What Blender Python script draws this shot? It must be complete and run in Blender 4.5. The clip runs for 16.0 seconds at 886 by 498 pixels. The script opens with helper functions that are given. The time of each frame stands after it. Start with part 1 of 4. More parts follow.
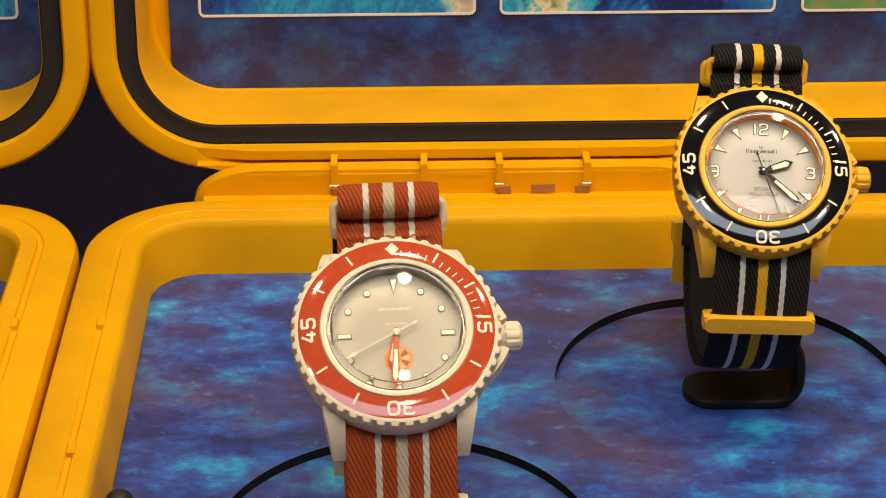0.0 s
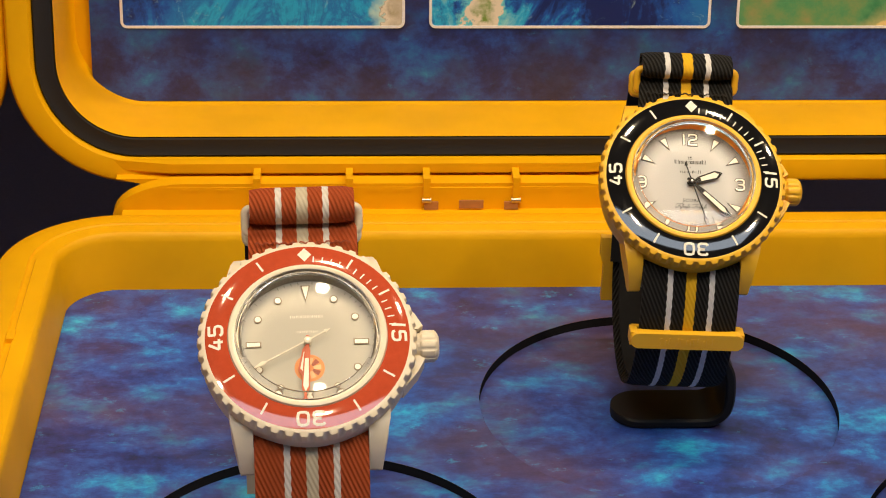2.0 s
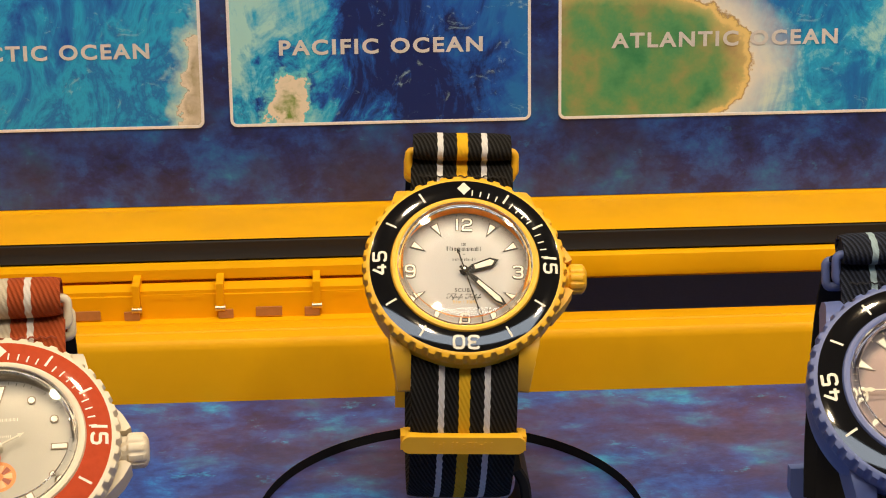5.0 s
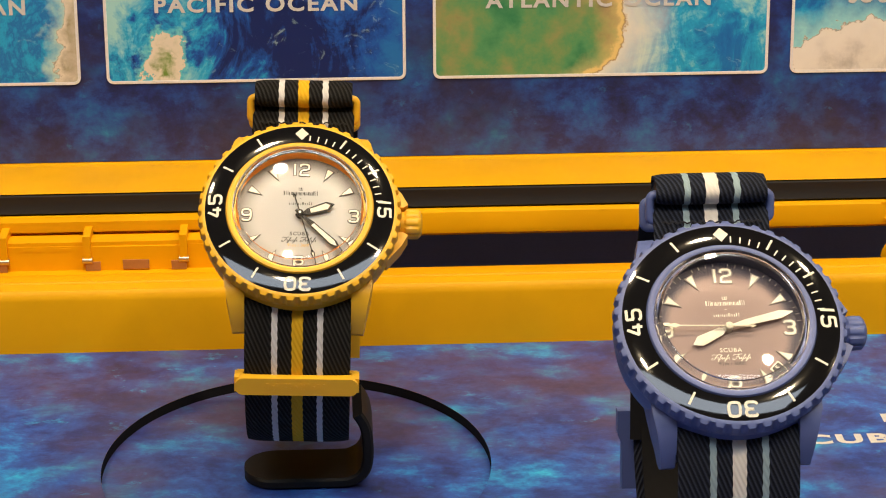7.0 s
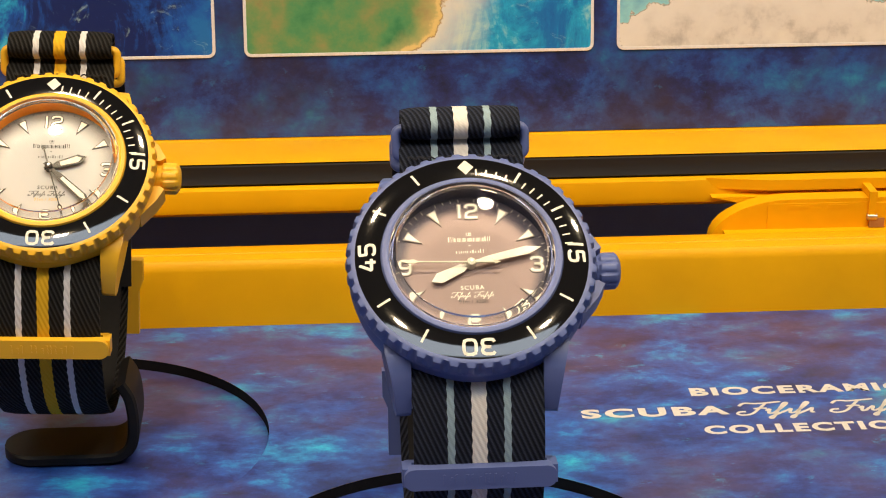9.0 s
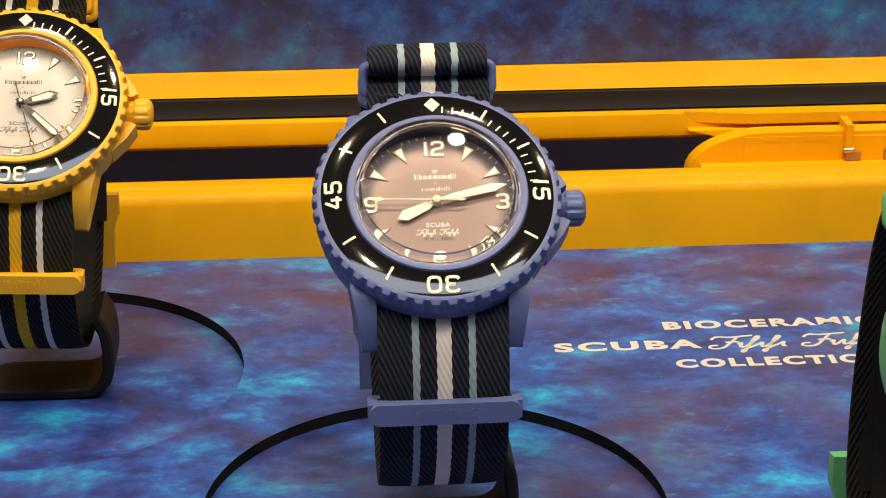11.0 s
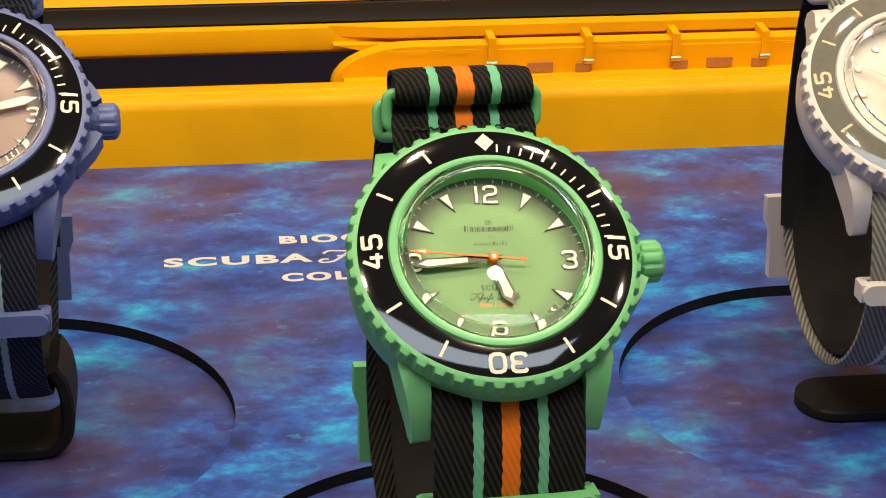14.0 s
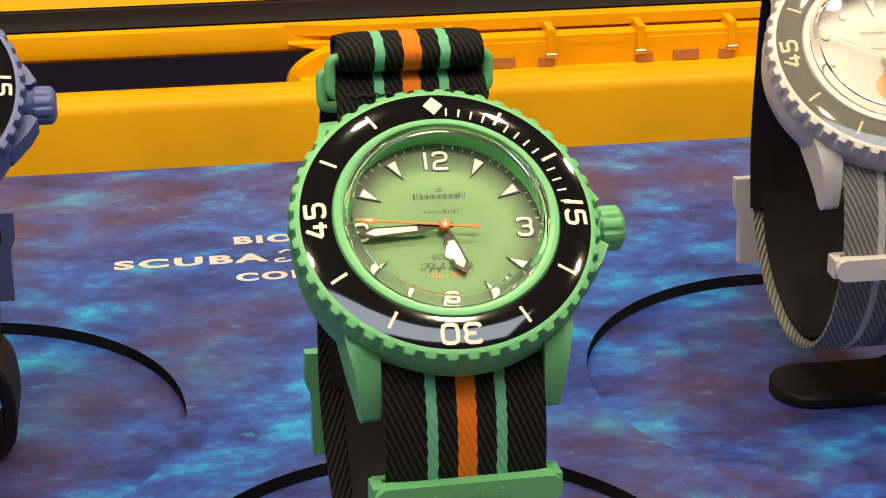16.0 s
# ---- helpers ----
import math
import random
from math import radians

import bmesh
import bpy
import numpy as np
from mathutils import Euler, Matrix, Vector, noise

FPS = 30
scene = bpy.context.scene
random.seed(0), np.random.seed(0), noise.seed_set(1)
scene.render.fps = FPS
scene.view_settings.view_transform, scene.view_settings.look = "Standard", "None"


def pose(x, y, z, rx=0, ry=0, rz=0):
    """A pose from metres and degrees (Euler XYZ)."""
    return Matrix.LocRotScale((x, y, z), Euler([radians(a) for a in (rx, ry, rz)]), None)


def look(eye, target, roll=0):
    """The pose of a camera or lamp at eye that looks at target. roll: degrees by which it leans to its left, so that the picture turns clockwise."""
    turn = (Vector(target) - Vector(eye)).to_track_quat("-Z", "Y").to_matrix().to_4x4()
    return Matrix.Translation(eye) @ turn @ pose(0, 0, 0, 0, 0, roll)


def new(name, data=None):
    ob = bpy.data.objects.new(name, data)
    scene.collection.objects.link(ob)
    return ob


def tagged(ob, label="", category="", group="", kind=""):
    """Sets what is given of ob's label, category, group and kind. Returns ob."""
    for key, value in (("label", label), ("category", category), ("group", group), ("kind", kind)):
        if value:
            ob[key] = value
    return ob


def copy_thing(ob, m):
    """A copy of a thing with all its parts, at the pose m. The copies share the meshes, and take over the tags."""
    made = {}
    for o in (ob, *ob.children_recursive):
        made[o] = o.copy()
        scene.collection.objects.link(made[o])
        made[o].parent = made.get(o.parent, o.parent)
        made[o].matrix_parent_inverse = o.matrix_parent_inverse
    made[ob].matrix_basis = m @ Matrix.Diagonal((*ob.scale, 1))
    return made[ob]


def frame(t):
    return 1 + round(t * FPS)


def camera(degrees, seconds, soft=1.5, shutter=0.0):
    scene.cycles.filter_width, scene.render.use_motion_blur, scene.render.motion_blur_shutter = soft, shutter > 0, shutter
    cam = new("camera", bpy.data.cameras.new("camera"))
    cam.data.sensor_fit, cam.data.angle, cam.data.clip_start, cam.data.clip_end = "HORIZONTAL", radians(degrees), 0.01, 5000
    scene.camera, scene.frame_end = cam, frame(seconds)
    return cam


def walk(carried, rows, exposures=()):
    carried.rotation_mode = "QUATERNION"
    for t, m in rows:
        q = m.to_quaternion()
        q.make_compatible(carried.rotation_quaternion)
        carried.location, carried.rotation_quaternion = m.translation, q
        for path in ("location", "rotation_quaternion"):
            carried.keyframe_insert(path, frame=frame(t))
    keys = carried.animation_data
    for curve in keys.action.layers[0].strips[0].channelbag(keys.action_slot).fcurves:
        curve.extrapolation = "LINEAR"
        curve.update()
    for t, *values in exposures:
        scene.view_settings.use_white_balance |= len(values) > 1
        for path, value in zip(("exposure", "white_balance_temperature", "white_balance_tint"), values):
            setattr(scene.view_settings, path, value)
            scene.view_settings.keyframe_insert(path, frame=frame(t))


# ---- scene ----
MM = 0.001
cam = camera(24.56, 16.0, soft=1.05)
# seconds, eye in mm, yaw, pitch, roll in degrees
PATH = [
    (0, (1.50, -514.77, 269.36), -1.594, -28.165, 0.043),
    (0.5, (0.75, -513.22, 269.19), -1.355, -28.589, 0.038),
    (1, (-0.81, -509.30, 276.20), -1.202, -28.919, 0.099),
    (1.5, (0.82, -507.58, 267.65), -1.805, -28.290, 0.482),
    (2, (9.54, -506.08, 256.08), -3.044, -26.890, 1.070),
    (2.5, (34.31, -504.05, 253.27), -4.040, -25.200, 1.235),
    (3, (50.28, -496.10, 247.37), -4.465, -23.804, 0.983),
    (3.2, (52.70, -493.69, 245.58), -4.207, -23.473, 0.560),
    (5.5, (61.55, -476.33, 225.77), -3.077, -22.570, -0.338),
    (6, (61.28, -475.43, 224.97), -2.884, -22.575, -0.319),
    (6.5, (70.53, -483.30, 223.27), -2.968, -22.536, -0.135),
    (7, (95.14, -488.82, 218.56), -3.196, -22.505, 0.028),
    (7.5, (119.87, -488.09, 207.79), -3.622, -22.165, 0.325),
    (8, (135.63, -478.37, 198.10), -3.842, -21.323, 0.340),
    (8.5, (135.73, -477.22, 191.63), -3.840, -20.533, 0.095),
    (9, (138.77, -478.11, 186.00), -3.895, -20.252, -0.130),
    (9.5, (141.83, -477.70, 183.10), -3.911, -20.430, -0.198),
    (9.7, (141.79, -477.69, 182.02), -3.993, -20.586, -0.154),
    (11.8, (154.27, -481.49, 209.62), -3.765, -24.175, -0.138),
    (12, (162.67, -481.98, 218.65), -3.874, -24.711, -0.225),
    (12.5, (181.78, -483.69, 219.96), -4.781, -25.675, 0.105),
    (13, (198.57, -486.83, 212.32), -5.884, -25.877, 0.508),
    (13.5, (207.39, -487.82, 201.52), -6.897, -25.369, 0.898),
    (14, (203.37, -485.79, 187.76), -7.521, -24.585, 0.842),
    (14.5, (207.43, -478.41, 177.15), -7.919, -24.083, 0.668),
    (15, (208.81, -478.72, 171.76), -8.089, -23.948, 0.284),
    (15.5, (209.06, -479.35, 171.30), -8.212, -23.673, 0.010),
    (16, (209.04, -476.89, 172.14), -8.095, -23.338, -0.194),
]


def aim(eye, yaw, pitch, roll):
    return pose(eye[0] * MM, eye[1] * MM, eye[2] * MM, 90, 0, yaw) @ pose(0, 0, 0, pitch) @ pose(0, 0, 0, 0, 0, roll)


walk(cam, [(t, aim(eye, yaw, pitch, roll)) for t, eye, yaw, pitch, roll in PATH], [(0, -0.48), (2.5, -0.45), (6, -0.38), (9, -0.24), (12.5, -0.2), (16, -0.16)])

# ---- light ----
world = bpy.data.worlds.new("world")
scene.world = world
world.use_nodes = True
world.node_tree.nodes["Background"].inputs[0].default_value = (0.8, 0.85, 1.0, 1)
world.node_tree.nodes["Background"].inputs[1].default_value = 0.10


def lamp(name, eye, target, size, watts, colour, label):
    data = bpy.data.lights.new(name, "AREA")
    data.shape, data.size, data.energy, data.color = "DISK", size, watts, colour
    ob = new(name, data)
    ob.matrix_world = look(eye, target)
    return tagged(ob, label, "lamp")


WARM = (1.0, 0.775, 0.49)
# two rows of small spots in the top of the showcase; the rightmost of each is added to brighten that end
for lx in (-0.15, 0.043, 0.235, 0.43, 0.62):
    lamp("display_spotlight", (lx, -0.12, 0.62), (lx, -0.14, 0.0), 0.028, 1.05, WARM, "small warm spotlight above the watches")
for lx in (-0.27, 0.05, 0.36, 0.66):
    lamp("display_spotlight", (lx, -0.40, 0.65), (lx, -0.12, 0.0), 0.028, 1.12, WARM, "small warm spotlight above the watches")


# ---- materials ----
def material(name):
    m = bpy.data.materials.new(name)
    m.use_nodes = True
    nt = m.node_tree
    return m, nt, nt.nodes["Principled BSDF"]


def node(nt, kind, **values):
    n = nt.nodes.new(kind)
    for k, v in values.items():
        if k in n.inputs:
            n.inputs[k].default_value = v
    return n


def coords(nt, scale=(1, 1, 1), where="Object", offset=(0, 0, 0)):
    """Coordinates in millimetres."""
    tc = nt.nodes.new("ShaderNodeTexCoord")
    mp = nt.nodes.new("ShaderNodeMapping")
    mp.inputs["Scale"].default_value = [1000 * s for s in scale] if where == "Object" else list(scale)
    mp.inputs["Location"].default_value = offset
    nt.links.new(tc.outputs[where], mp.inputs["Vector"])
    return mp.outputs["Vector"]


def noise_tex(nt, vec, scale, detail=4.0, rough=0.55, distort=0.0):
    n = nt.nodes.new("ShaderNodeTexNoise")
    n.inputs["Scale"].default_value, n.inputs["Detail"].default_value = scale, detail
    n.inputs["Roughness"].default_value, n.inputs["Distortion"].default_value = rough, distort
    nt.links.new(vec, n.inputs["Vector"])
    return n.outputs["Fac"]


def ramp(nt, fac, stops, mode="LINEAR"):
    r = nt.nodes.new("ShaderNodeValToRGB")
    r.color_ramp.interpolation = mode
    e = r.color_ramp.elements
    while len(e) < len(stops):
        e.new(0.5)
    for k, (p, c) in zip(e, stops):
        k.position, k.color = p, (*c, 1)
    nt.links.new(fac, r.inputs["Fac"])
    return r.outputs["Color"]


def math_node(nt, op, a, b=0.0, c=0.0):
    n = nt.nodes.new("ShaderNodeMath")
    n.operation = op
    for k, v in enumerate((a, b, c)):
        if isinstance(v, (int, float)):
            n.inputs[k].default_value = v
        else:
            nt.links.new(v, n.inputs[k])
    return n.outputs[0]


def mix(nt, fac, a, b, mode="MIX"):
    n = nt.nodes.new("ShaderNodeMix")
    n.data_type, n.blend_type = "RGBA", mode
    for key, v in ((0, fac), (6, a), (7, b)):
        if isinstance(v, (int, float)):
            n.inputs[key].default_value = v
        elif isinstance(v, tuple):
            n.inputs[key].default_value = (*v, 1)
        else:
            nt.links.new(v, n.inputs[key])
    return n.outputs[2]


def bump(nt, shader, height, strength, distance):
    b = nt.nodes.new("ShaderNodeBump")
    b.inputs["Strength"].default_value, b.inputs["Distance"].default_value = strength, distance
    nt.links.new(height, b.inputs["Height"])
    nt.links.new(b.outputs["Normal"], shader.inputs["Normal"])


def plastic(name, colour, rough=0.45, grain=0.35, spread=0.08, coat=0.0):
    """Moulded plastic: faint clouding, fine satin grain."""
    m, nt, p = material(name)
    v = coords(nt)
    big = noise_tex(nt, v, 0.035, 3)
    dark = tuple(c * (1 - spread) for c in colour)
    light = tuple(min(1, c * (1 + spread)) for c in colour)
    nt.links.new(ramp(nt, big, [(0.3, dark), (0.7, light)]), p.inputs["Base Color"])
    fine = noise_tex(nt, v, 3.0, 2)
    nt.links.new(math_node(nt, "MULTIPLY_ADD", fine, 0.2, rough - 0.1), p.inputs["Roughness"])
    bump(nt, p, fine, grain, 0.00006)
    p.inputs["Coat Weight"].default_value = coat
    return m


def plain(name, colour, rough=0.4, metal=0.0, coat=0.0):
    m, nt, p = material(name)
    v = coords(nt)
    n = noise_tex(nt, v, 0.8, 3)
    nt.links.new(ramp(nt, n, [(0.3, tuple(c * 0.93 for c in colour)), (0.7, tuple(min(1, c * 1.05) for c in colour))]), p.inputs["Base Color"])
    p.inputs["Roughness"].default_value, p.inputs["Metallic"].default_value = rough, metal
    p.inputs["Coat Weight"].default_value = coat
    p.inputs["Coat Roughness"].default_value = 0.05
    return m


def print_sea(name, purple, scale=1.0, bright=1.0, rough=0.32, stretch=1.0, cyan=1.0, swirl=0.15, shift=(0, 0)):
    """Printed water: purple haze, deep blue, cyan flecks, drawn out sideways."""
    m, nt, p = material(name)
    sx, sy = shift
    v = coords(nt, (1 - 0.38 * stretch, 1, 1), offset=(sx, sy, 0))
    a = noise_tex(nt, v, 0.020 * scale, 5, 0.6, swirl)
    v2 = coords(nt, (1 - 0.4 * stretch, 1.15, 1.15), offset=(31 + sx, 7 + sy, 3))
    b = noise_tex(nt, v2, 0.055 * scale, 9, 0.70, swirl)
    v3 = coords(nt, (1 - 0.45 * stretch, 1.3, 1.3), offset=(5 + sx, 50 + sy, 9))
    c = noise_tex(nt, v3, 0.16 * scale, 8, 0.74, swirl)
    k = bright
    base = ramp(nt, b, [(0.33, (0.016 * k, 0.022 * k, 0.085 * k)), (0.44, (0.022 * k, 0.040 * k, 0.20 * k)), (0.53, (0.028 * k, 0.085 * k, 0.36 * k)), (0.61, (0.024 * k, (0.09 + 0.13 * cyan) * k, (0.38 + 0.14 * cyan) * k)), (0.70, (0.03 * k, (0.12 + 0.34 * cyan) * k, (0.42 + 0.24 * cyan) * k))])
    haze = ramp(nt, c, [(0.35, tuple(x * 0.55 for x in purple)), (0.62, purple)])
    base = mix(nt, ramp(nt, a, [(0.46, (0, 0, 0)), (0.64, (0.8, 0.8, 0.8))]), base, haze)
    dots = ramp(nt, c, [(0.60, (0, 0, 0)), (0.74, (0.8, 0.8, 0.8))])
    base = mix(nt, dots, base, (0.03 * k, (0.12 + 0.24 * cyan) * k, (0.4 + 0.22 * cyan) * k))
    nt.links.new(base, p.inputs["Base Color"])
    p.inputs["Roughness"].default_value = rough
    fine = noise_tex(nt, v, 2.5, 2)
    bump(nt, p, fine, 0.08, 0.00005)
    return m


def map_paper(name, stops, land=None, centre=(0, 0), squash=(1, 1), reach=20.0, wobble=16.0, scale=1.0, drift=0.0, grain=0.11):
    """Painted sea chart: washes of blue by noise; land inside a wobbling outline."""
    m, nt, p = material(name)
    v = coords(nt)
    warp = noise_tex(nt, v, 0.05 * scale, 7, 0.65, 0.8)
    streak = noise_tex(nt, coords(nt, (1.5, 0.8, 1), offset=(9, 3, 0)), 0.09 * scale, 8, 0.7, 1.2)
    fac = math_node(nt, "ADD", math_node(nt, "MULTIPLY", warp, 0.55), math_node(nt, "MULTIPLY", streak, 0.45))
    if drift:
        across = nt.nodes.new("ShaderNodeSeparateXYZ")
        nt.links.new(v, across.inputs[0])
        fac = math_node(nt, "MULTIPLY_ADD", across.outputs[0], drift / 40, fac)
    sea = ramp(nt, fac, stops)
    foam = noise_tex(nt, coords(nt, (0.9, 1.2, 1), offset=(40, 21, 0)), 0.12, 9, 0.72, 1.6)
    sea = mix(nt, ramp(nt, foam, [(0.60, (0, 0, 0)), (0.70, (0.55, 0.55, 0.55))]), sea, (0.42, 0.62, 0.66))
    if land:
        sp = nt.nodes.new("ShaderNodeSeparateXYZ")
        nt.links.new(coords(nt, offset=(-centre[0], -centre[1], 0)), sp.inputs[0])
        x = math_node(nt, "MULTIPLY", sp.outputs[0], squash[0])
        y = math_node(nt, "MULTIPLY", sp.outputs[1], squash[1])
        d = math_node(nt, "SQRT", math_node(nt, "ADD", math_node(nt, "MULTIPLY", x, x), math_node(nt, "MULTIPLY", y, y)))
        edge = noise_tex(nt, coords(nt, offset=(17, 4, 0)), grain, 6, 0.6)
        d = math_node(nt, "MULTIPLY_ADD", math_node(nt, "SUBTRACT", edge, 0.5), wobble, d)
        d = math_node(nt, "DIVIDE", d, reach * 2)
        tint = ramp(nt, noise_tex(nt, v, land.get("grain", 0.14), 6, 0.62), land["tint"])
        ground = mix(nt, ramp(nt, d, land["shore"]), tint, land["sand"])
        sea = mix(nt, ramp(nt, d, [(0.50, (0, 0, 0)), (land.get("surf", 0.66), (1, 1, 1))]), land["shallow"], sea)
        line = ramp(nt, d, [(0.484, (1, 1, 1)), (0.492, (0.35, 0.26, 0.18)), (0.5, (1, 1, 1))])
        ground = mix(nt, 1.0, ground, line, "MULTIPLY")
        sea = mix(nt, ramp(nt, d, [(0.49, (0, 0, 0)), (0.50, (1, 1, 1))]), ground, sea)
    nt.links.new(sea, p.inputs["Base Color"])
    p.inputs["Roughness"].default_value = 0.35
    return m


def webbing(name, base, stripes, deep=0.5):
    """Woven strap: stripes across u, slanted twill ridges; u and v in millimetres."""
    m, nt, p = material(name)
    uv = coords(nt, where="UV")
    sp = nt.nodes.new("ShaderNodeSeparateXYZ")
    nt.links.new(uv, sp.inputs[0])
    fray = noise_tex(nt, uv, 0.55, 2)
    u = math_node(nt, "MULTIPLY_ADD", math_node(nt, "SUBTRACT", fray, 0.5), 0.22, math_node(nt, "MULTIPLY_ADD", math_node(nt, "SINE", math_node(nt, "MULTIPLY", sp.outputs[1], 3.3)), 0.065, sp.outputs[0]))
    # twill: ridges climb along v with u, and turn over in each field
    slant = math_node(nt, "MULTIPLY_ADD", sp.outputs[0], 0.62, sp.outputs[1])
    w = math_node(nt, "SINE", math_node(nt, "MULTIPLY", math_node(nt, "MULTIPLY_ADD", sp.outputs[1], 0.45, sp.outputs[0]), 7.0))
    cross = math_node(nt, "SINE", math_node(nt, "MULTIPLY", slant, 16.0))
    h = math_node(nt, "ADD", w, math_node(nt, "MULTIPLY", cross, 0.25))
    # glints and groove shade put into the colour: crests lighter, grooves darker
    dark, base = tuple(c * deep for c in base), tuple(c * (1.62 - deep) for c in base)
    col = mix(nt, ramp(nt, math_node(nt, "MULTIPLY_ADD", h, 0.35, 0.5), [(0.35, (0, 0, 0)), (0.88, (1, 1, 1))]), dark, base)
    plainer = 1.0
    for at, half, colour in stripes:
        d = math_node(nt, "ABSOLUTE", math_node(nt, "SUBTRACT", u, at))
        inside = math_node(nt, "LESS_THAN", d, half)
        shade = mix(nt, ramp(nt, cross, [(0.0, (0, 0, 0)), (1.0, (1, 1, 1))]), tuple(c * 0.9 for c in colour), colour)
        col = mix(nt, inside, col, shade)
        plainer = math_node(nt, "MULTIPLY", plainer, math_node(nt, "MULTIPLY_ADD", inside, -0.75, 1.0))
    nt.links.new(col, p.inputs["Base Color"])
    p.inputs["Roughness"].default_value = 0.7
    p.inputs["Specular IOR Level"].default_value = 0.14
    bump(nt, p, math_node(nt, "MULTIPLY", h, plainer), 0.7, 0.0003)
    return m


def shaded_dial_paint(name, middle, rim, start=8.5, sparkle=0.0, rough=0.4, stop=14.4):
    """A dial with fine sparkle that darkens towards its edge: part dial tint, part painted bezel shade."""
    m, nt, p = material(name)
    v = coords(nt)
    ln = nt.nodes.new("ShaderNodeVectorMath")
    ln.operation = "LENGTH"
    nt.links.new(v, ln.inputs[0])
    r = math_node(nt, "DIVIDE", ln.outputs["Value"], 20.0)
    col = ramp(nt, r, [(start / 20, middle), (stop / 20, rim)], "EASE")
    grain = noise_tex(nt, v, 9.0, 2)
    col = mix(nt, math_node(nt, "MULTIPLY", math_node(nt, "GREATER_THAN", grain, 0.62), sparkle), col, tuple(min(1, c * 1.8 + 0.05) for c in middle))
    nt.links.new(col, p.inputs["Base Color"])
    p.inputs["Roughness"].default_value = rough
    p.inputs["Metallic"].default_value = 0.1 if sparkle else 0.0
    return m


def clear_cover(name):
    m, nt, p = material(name)
    nt.nodes.remove(p)
    out = nt.nodes["Material Output"]
    tr = nt.nodes.new("ShaderNodeBsdfTransparent")
    gl = nt.nodes.new("ShaderNodeBsdfGlossy")
    gl.inputs["Roughness"].default_value = 0.008
    fr = nt.nodes.new("ShaderNodeFresnel")
    fr.inputs["IOR"].default_value = 1.5
    mx = nt.nodes.new("ShaderNodeMixShader")
    nt.links.new(fr.outputs[0], mx.inputs[0])
    nt.links.new(tr.outputs[0], mx.inputs[1])
    nt.links.new(gl.outputs[0], mx.inputs[2])
    nt.links.new(mx.outputs[0], out.inputs["Surface"])
    return m


YELLOW = plastic("case_yellow_plastic", (0.82, 0.412, 0.0012), 0.5, 0.5)
YELLOW.node_tree.nodes["Principled BSDF"].inputs["Specular IOR Level"].default_value = 0.2
RUBBER = plain("black_rubber", (0.012, 0.012, 0.014), 0.55)
FOAM = plain("black_foam_edge", (0.018, 0.018, 0.02), 0.8)
FOAM.node_tree.nodes["Principled BSDF"].inputs["Specular IOR Level"].default_value = 0.08
STAND = plain("black_stand_plastic", (0.012, 0.012, 0.013), 0.55)
PIN = plain("dull_bronze_pin", (0.62, 0.50, 0.38), 0.42, 1.0)
STAND.node_tree.nodes["Principled BSDF"].inputs["Specular IOR Level"].default_value = 0.22
STEEL = plain("steel_pin", (0.7, 0.68, 0.64), 0.3, 1.0)
# brown stands in for the shade inside the hinge slots
SLOT_SHADE = plain("brown_slot_shade", (0.40, 0.18, 0.06), 0.6)
SEA_FLOOR = print_sea("printed_water_floor", (0.108, 0.066, 0.138), 1.1, 1.32, 0.32, 0.5, 0.9, shift=(340, 120))
SEA_LID = print_sea("printed_water_lid", (0.040, 0.036, 0.085), 1.3, 0.9, 0.32, 0.1, 0.35, 0.1)
WHITE_INK = plain("white_ink", (0.75, 0.75, 0.78), 0.4)
CHART_INK = plain("dull_white_ink", (0.60, 0.60, 0.62), 0.45)
FLOOR_INK = plain("floor_white_ink", (0.66, 0.64, 0.60), 0.4)
GLASS = clear_cover("watch_crystal")
THICK_GLASS, _nt, _p = material("crystal_edge_glass")
_p.inputs["Base Color"].default_value = (1, 1, 1, 1)
_p.inputs["Transmission Weight"].default_value, _p.inputs["Roughness"].default_value, _p.inputs["IOR"].default_value = 1.0, 0.0, 1.49
LUME = plain("cream_lume", (0.86, 0.84, 0.74), 0.45)
DARK_EDGE = plain("dark_marker_edge", (0.05, 0.05, 0.05), 0.3)
DESK = plain("dark_navy_laminate", (0.19, 0.19, 0.32), 0.5)
BACKWALL = plain("dark_navy_board", (0.12, 0.12, 0.21), 0.6)
ROOM = plain("shop_wall_paint", (0.55, 0.53, 0.5), 0.8)


# ---- mesh helpers (millimetres) ----
def part(name, bm, mat, parent=None, label="", smooth=True, place=None):
    bm.transform(Matrix.Scale(MM, 4))
    bmesh.ops.recalc_face_normals(bm, faces=bm.faces)
    me = bpy.data.meshes.new(name)
    bm.to_mesh(me)
    bm.free()
    me.materials.append(mat)
    if smooth:
        me.shade_smooth()
        me.set_sharp_from_angle(angle=radians(38))
    ob = new(name, me)
    ob.parent = parent
    if place is not None:
        ob.matrix_basis = place
    return tagged(ob, label)


def thing(name, label, category, place=None, group="", kind=""):
    ob = new(name)
    ob.empty_display_size = 0.01
    if place is not None:
        ob.matrix_basis = place
    return tagged(ob, label, category, group, kind)


def mm_pose(x, y, z, rx=0, ry=0, rz=0):
    return pose(x * MM, y * MM, z * MM, rx, ry, rz)


